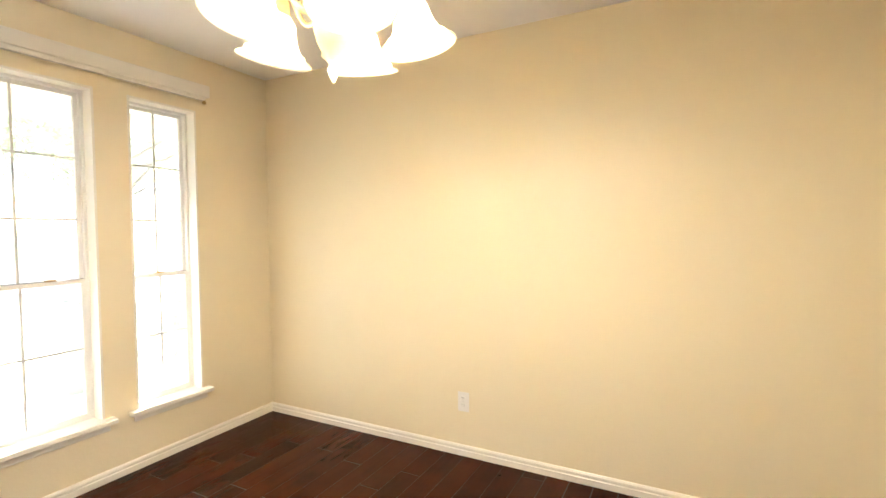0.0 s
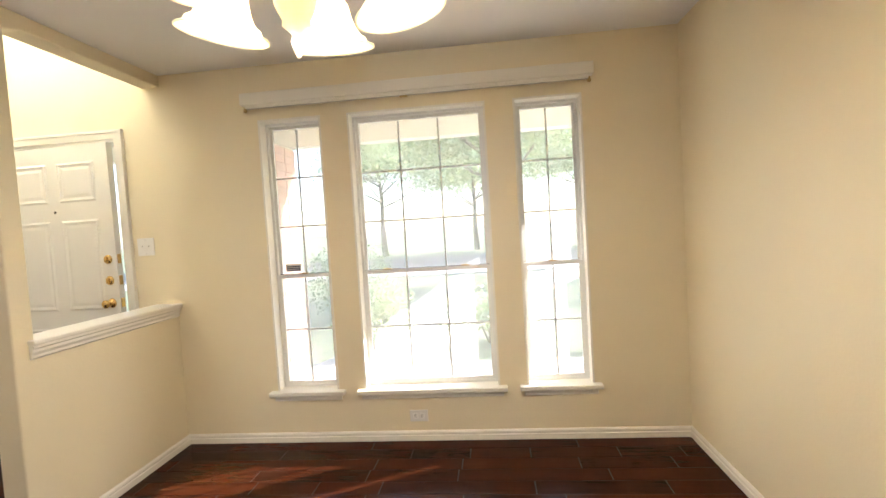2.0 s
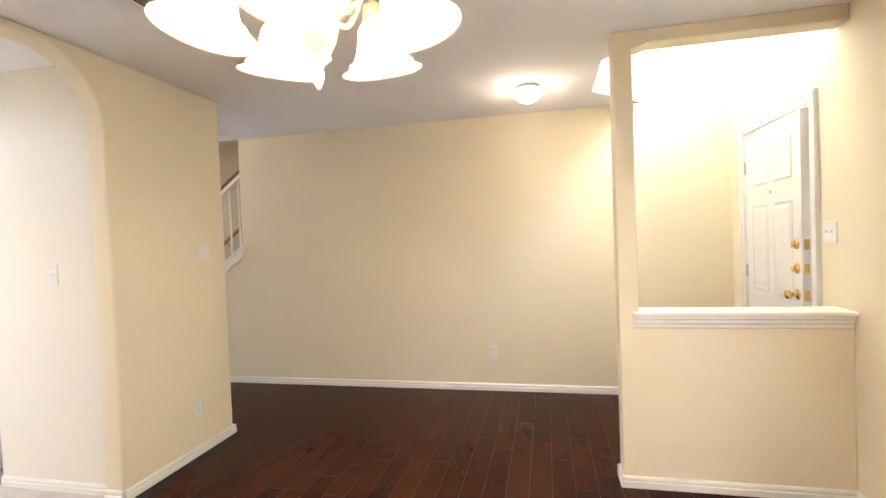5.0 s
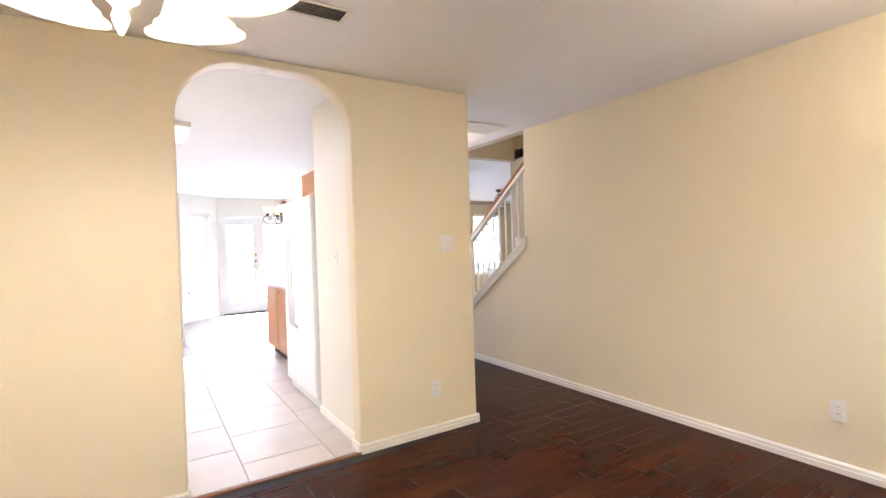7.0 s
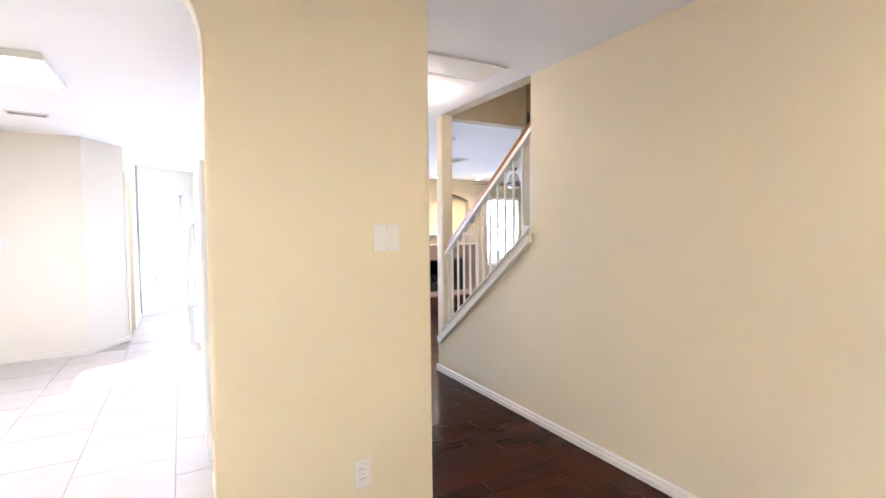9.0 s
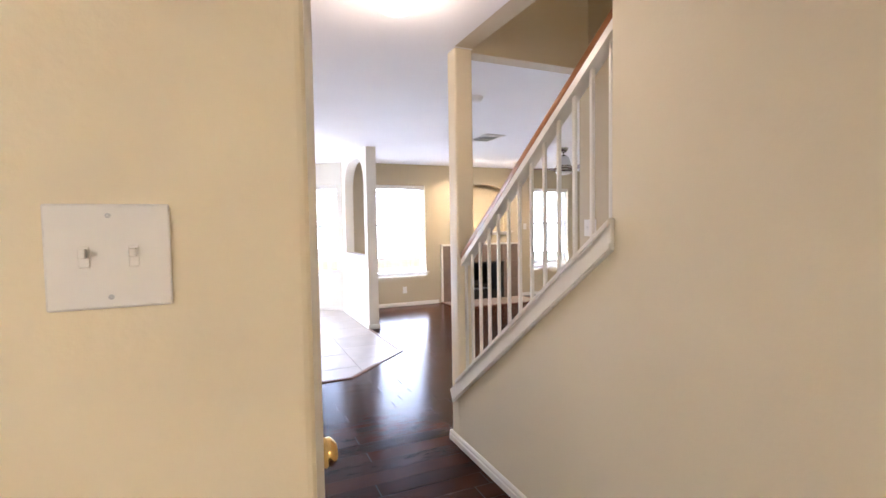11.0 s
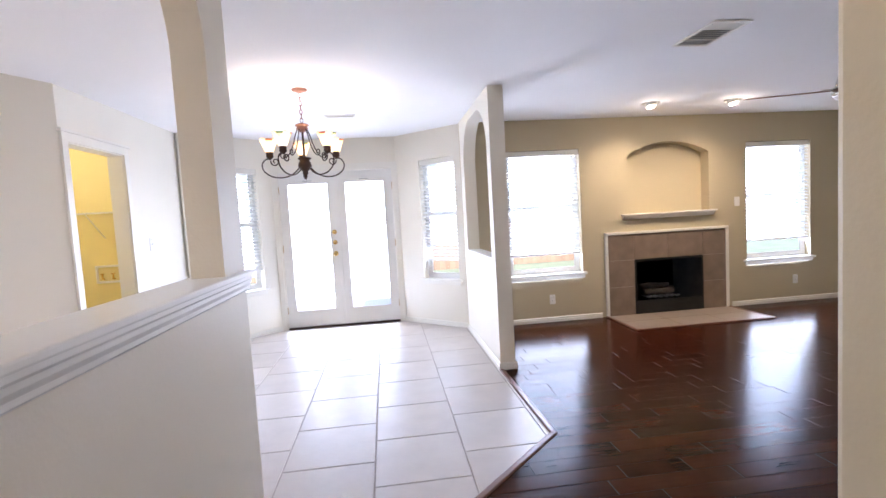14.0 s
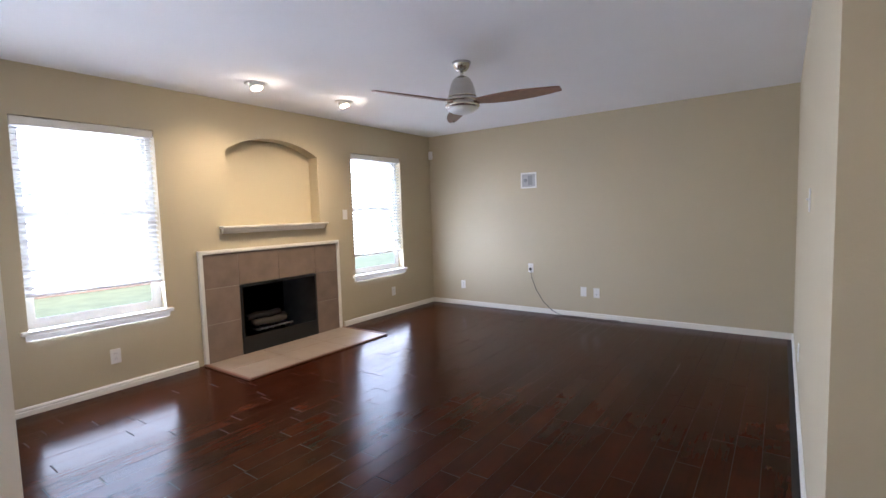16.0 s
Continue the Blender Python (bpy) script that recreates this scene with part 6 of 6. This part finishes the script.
while True:
    x0 = 3.53 + col * PITCH
    if x0 > 5.2:
        break
    off = 8.14 + (0.5 * PITCH if col % 2 == 0 else 0.0)
    y0 = off - PITCH * 9
    while y0 < 11.6:
        base = [(x0 + g, y0 + g), (x0 + PITCH - g, y0 + g), (x0 + PITCH - g, y0 + PITCH - g), (x0 + g, y0 + PITCH - g)]
        pieces = []
        inner = y0 >= 7.372 and x0 >= 1.985
        low = base
        for h in KITCHEN:
            low = clip(low, *h) if low else low
        if low and not inner:
            pieces.append(low)
        up = base
        for h in ((-1, 0, -1.985), (0, -1, 0.0 if inner else -8.349), (0, 1, 11.485), (1, 0, PX0 - 0.012), (S2[1], S2[0], S2[1] * 4.36 + S2[0] * 11.488), (-S2[1], S2[0], -S2[1] * 2.79 + S2[0] * 11.488), (DY, -DX, DY * TB[0] - DX * TB[1] - 0.02)):
            up = clip(up, *h) if up else up
        if up:
            pieces.append(up)
        for hx0, hy0, hx1 in () if inner else ((XH + 0.001, TY + 0.035, 5.10), (XH - 0.124, 7.372, XH - 0.001)):
            ha = base
            for h in ((-1, 0, -hx0), (0, -1, -hy0), (0, 1, 8.349), (1, 0, hx1), (DY, -DX, DY * TB[0] - DX * TB[1] - 0.02)):
                ha = clip(ha, *h) if ha else ha
            if ha:
                pieces.append(ha)
        for pc in pieces:
            ar = abs(sum(pc[i][0] * pc[(i + 1) % len(pc)][1] - pc[(i + 1) % len(pc)][0] * pc[i][1] for i in range(len(pc)))) / 2
            if len(pc) < 3 or ar < 0.0015:
                continue
            key = tuple((round(px - pc[0][0], 3), round(py - pc[0][1], 3)) for px, py in pc)
            if key not in cache:
                cache[key] = slab_mesh("tile", pc, -0.006, 0.003, 0.003, TILE)[0]
            ob = new("tile", cache[key])
            ob.location = (pc[0][0], pc[0][1], 0)
            ob.parent = floor_t
        y0 += PITCH
    col += 1
# wooden edge strip between tiles and planks
edge = thing("floor_edge_strip", "brown wooden strip between tiles and planks", "trim", kind="structure")
for a, b in (((XH, TY), TB), (TB, TA), (TA, (5.10, PY0 - 0.015)), ((A0, YK + 0.012), (A1, YK + 0.012))):
    bm = B()
    d = Vector((b[0] - a[0], b[1] - a[1]))
    n = Vector((-d.y, d.x)).normalized() * 0.021
    prof = [(-1, -0.004), (-1, 0.006), (-0.6, 0.011), (0.6, 0.011), (1, 0.006), (1, -0.004)]
    e = d.normalized() * 0.012
    lo = [bm.verts.new((a[0] - e.x + n.x * u, a[1] - e.y + n.y * u, w)) for u, w in prof]
    hi = [bm.verts.new((b[0] + e.x + n.x * u, b[1] + e.y + n.y * u, w)) for u, w in prof]
    bm.faces.new(lo), bm.faces.new(hi[::-1])
    for i in range(6):
        bm.faces.new((lo[i], hi[i], hi[(i + 1) % 6], lo[(i + 1) % 6]))
    part("strip", bm, TRIMW, edge)

# ---- plank floors ----
PW = 0.122


def left_edge(y):
    """Where the planks begin, going north past the arch wall and the tiled corner."""
    if y < YK:
        return 0.0
    if y < TY:
        return XH
    if y < TA[1]:
        return TB[0] + (y - TB[1]) * DX / DY + 0.008
    if y < PY0:
        return TA[0] + 0.008
    return PX1


def right_edge(y):
    if y < 5.80:
        return XS + (0.0 if y < 5.70 else 0.12)
    return 6.28 if y < YF else XE


rngp = random.Random(5)
pm = {}
for nm, ya, yb, lab in (("floor_wood_front", 0.0, 5.734, "dark scraped wooden floor planks of dining room and hall"), ("floor_wood_family", 5.734, YB, "dark scraped wooden floor planks of the family room")):
    fl = thing(nm, lab, "floor", kind="structure")
    bm = B()
    if ya < 1:
        box(bm, 0, 0, -0.02, XS, YK + 0.02, -0.001)
        box(bm, XH, YK + 0.02, -0.02, XS, yb, -0.001)
    else:
        prism(bm, [(XH, ya), (6.28, ya), (6.28, YF), (XE, YF), (XE, YB), (PX1, YB), (PX1, PY0), (TA[0], PY0), TA, TB, (XH, TY)], "z", -0.02, -0.001)
    part("joint_bed", bm, SUBFLOOR, fl)
    y = ya
    while y < yb - 0.01:
        y1 = min(y + PW, yb)
        mid = (y + y1) / 2
        la, lb2, rr = left_edge(y + 0.001), left_edge(y1 - 0.001), right_edge(mid)
        if abs(la - lb2) > 0.4:
            la = lb2 = max(la, lb2) if y < YK else min(left_edge(mid), 9)
        x = min(la, lb2) - rngp.uniform(0.0, 0.9)
        while x < rr:
            ln = rngp.choice((0.35, 0.5, 0.65, 0.8, 1.0, 1.25))
            a, b = x, min(x + ln, rr)
            x += ln
            if b <= max(la, lb2) + 0.02:
                continue
            full = a > max(la, lb2)
            p0, p1 = (a, a) if full else (max(a, la), max(a, lb2))
            gap = 0.0013
            poly = [(p0 + gap, y + gap), (b - gap, y + gap), (b - gap, y1 - gap), (p1 + gap, y1 - gap)]
            key = tuple((round(px - poly[0][0], 3), round(py - poly[0][1], 3)) for px, py in poly)
            if key not in pm:
                pm[key] = slab_mesh("plank", poly, -0.005, 0.0, 0.0022, FLOORW)[0]
            ob = new("plank", pm[key])
            ob.location = (poly[0][0], poly[0][1], rngp.uniform(-0.0005, 0.0004))
            ob.parent = fl
        y = y1

# ---- brick pier of the porch ----
bp = thing("porch_pier", "red brick pier with pale mortar under the porch beam", "pier", (2.98, -1.55, -0.04), kind="structure")
bm = B()
box(bm, 0.008, 0.008, 0, 0.442, 0.442, 2.21)
part("mortar", bm, MORTAR, bp)
for cidx in range(29):
    z = cidx * 0.076
    for side in range(4):
        m = pose(0.225, 0.225, z, 0, 0, 90 * side) @ pose(-0.225, -0.225, 0)
        offs = ((0.0, 0.215), (0.225, 0.43)) if cidx % 2 == 0 else ((0.02, 0.20), (0.21, 0.43))
        for a, b in offs:
            key = ("brick", round(b - a, 3))
            if key not in pm:
                bm = B()
                box(bm, 0, 0, 0, b - a, 0.06, 0.064)
                bmesh.ops.recalc_face_normals(bm, faces=bm.faces[:])
                me = bpy.data.meshes.new("brick")
                bm.to_mesh(me)
                bm.free()
                me.materials.append(BRICK)
                pm[key] = me
            ob = new("brick", pm[key])
            ob.parent = bp
            ob.matrix_local = m @ pose(a, 0, 0)
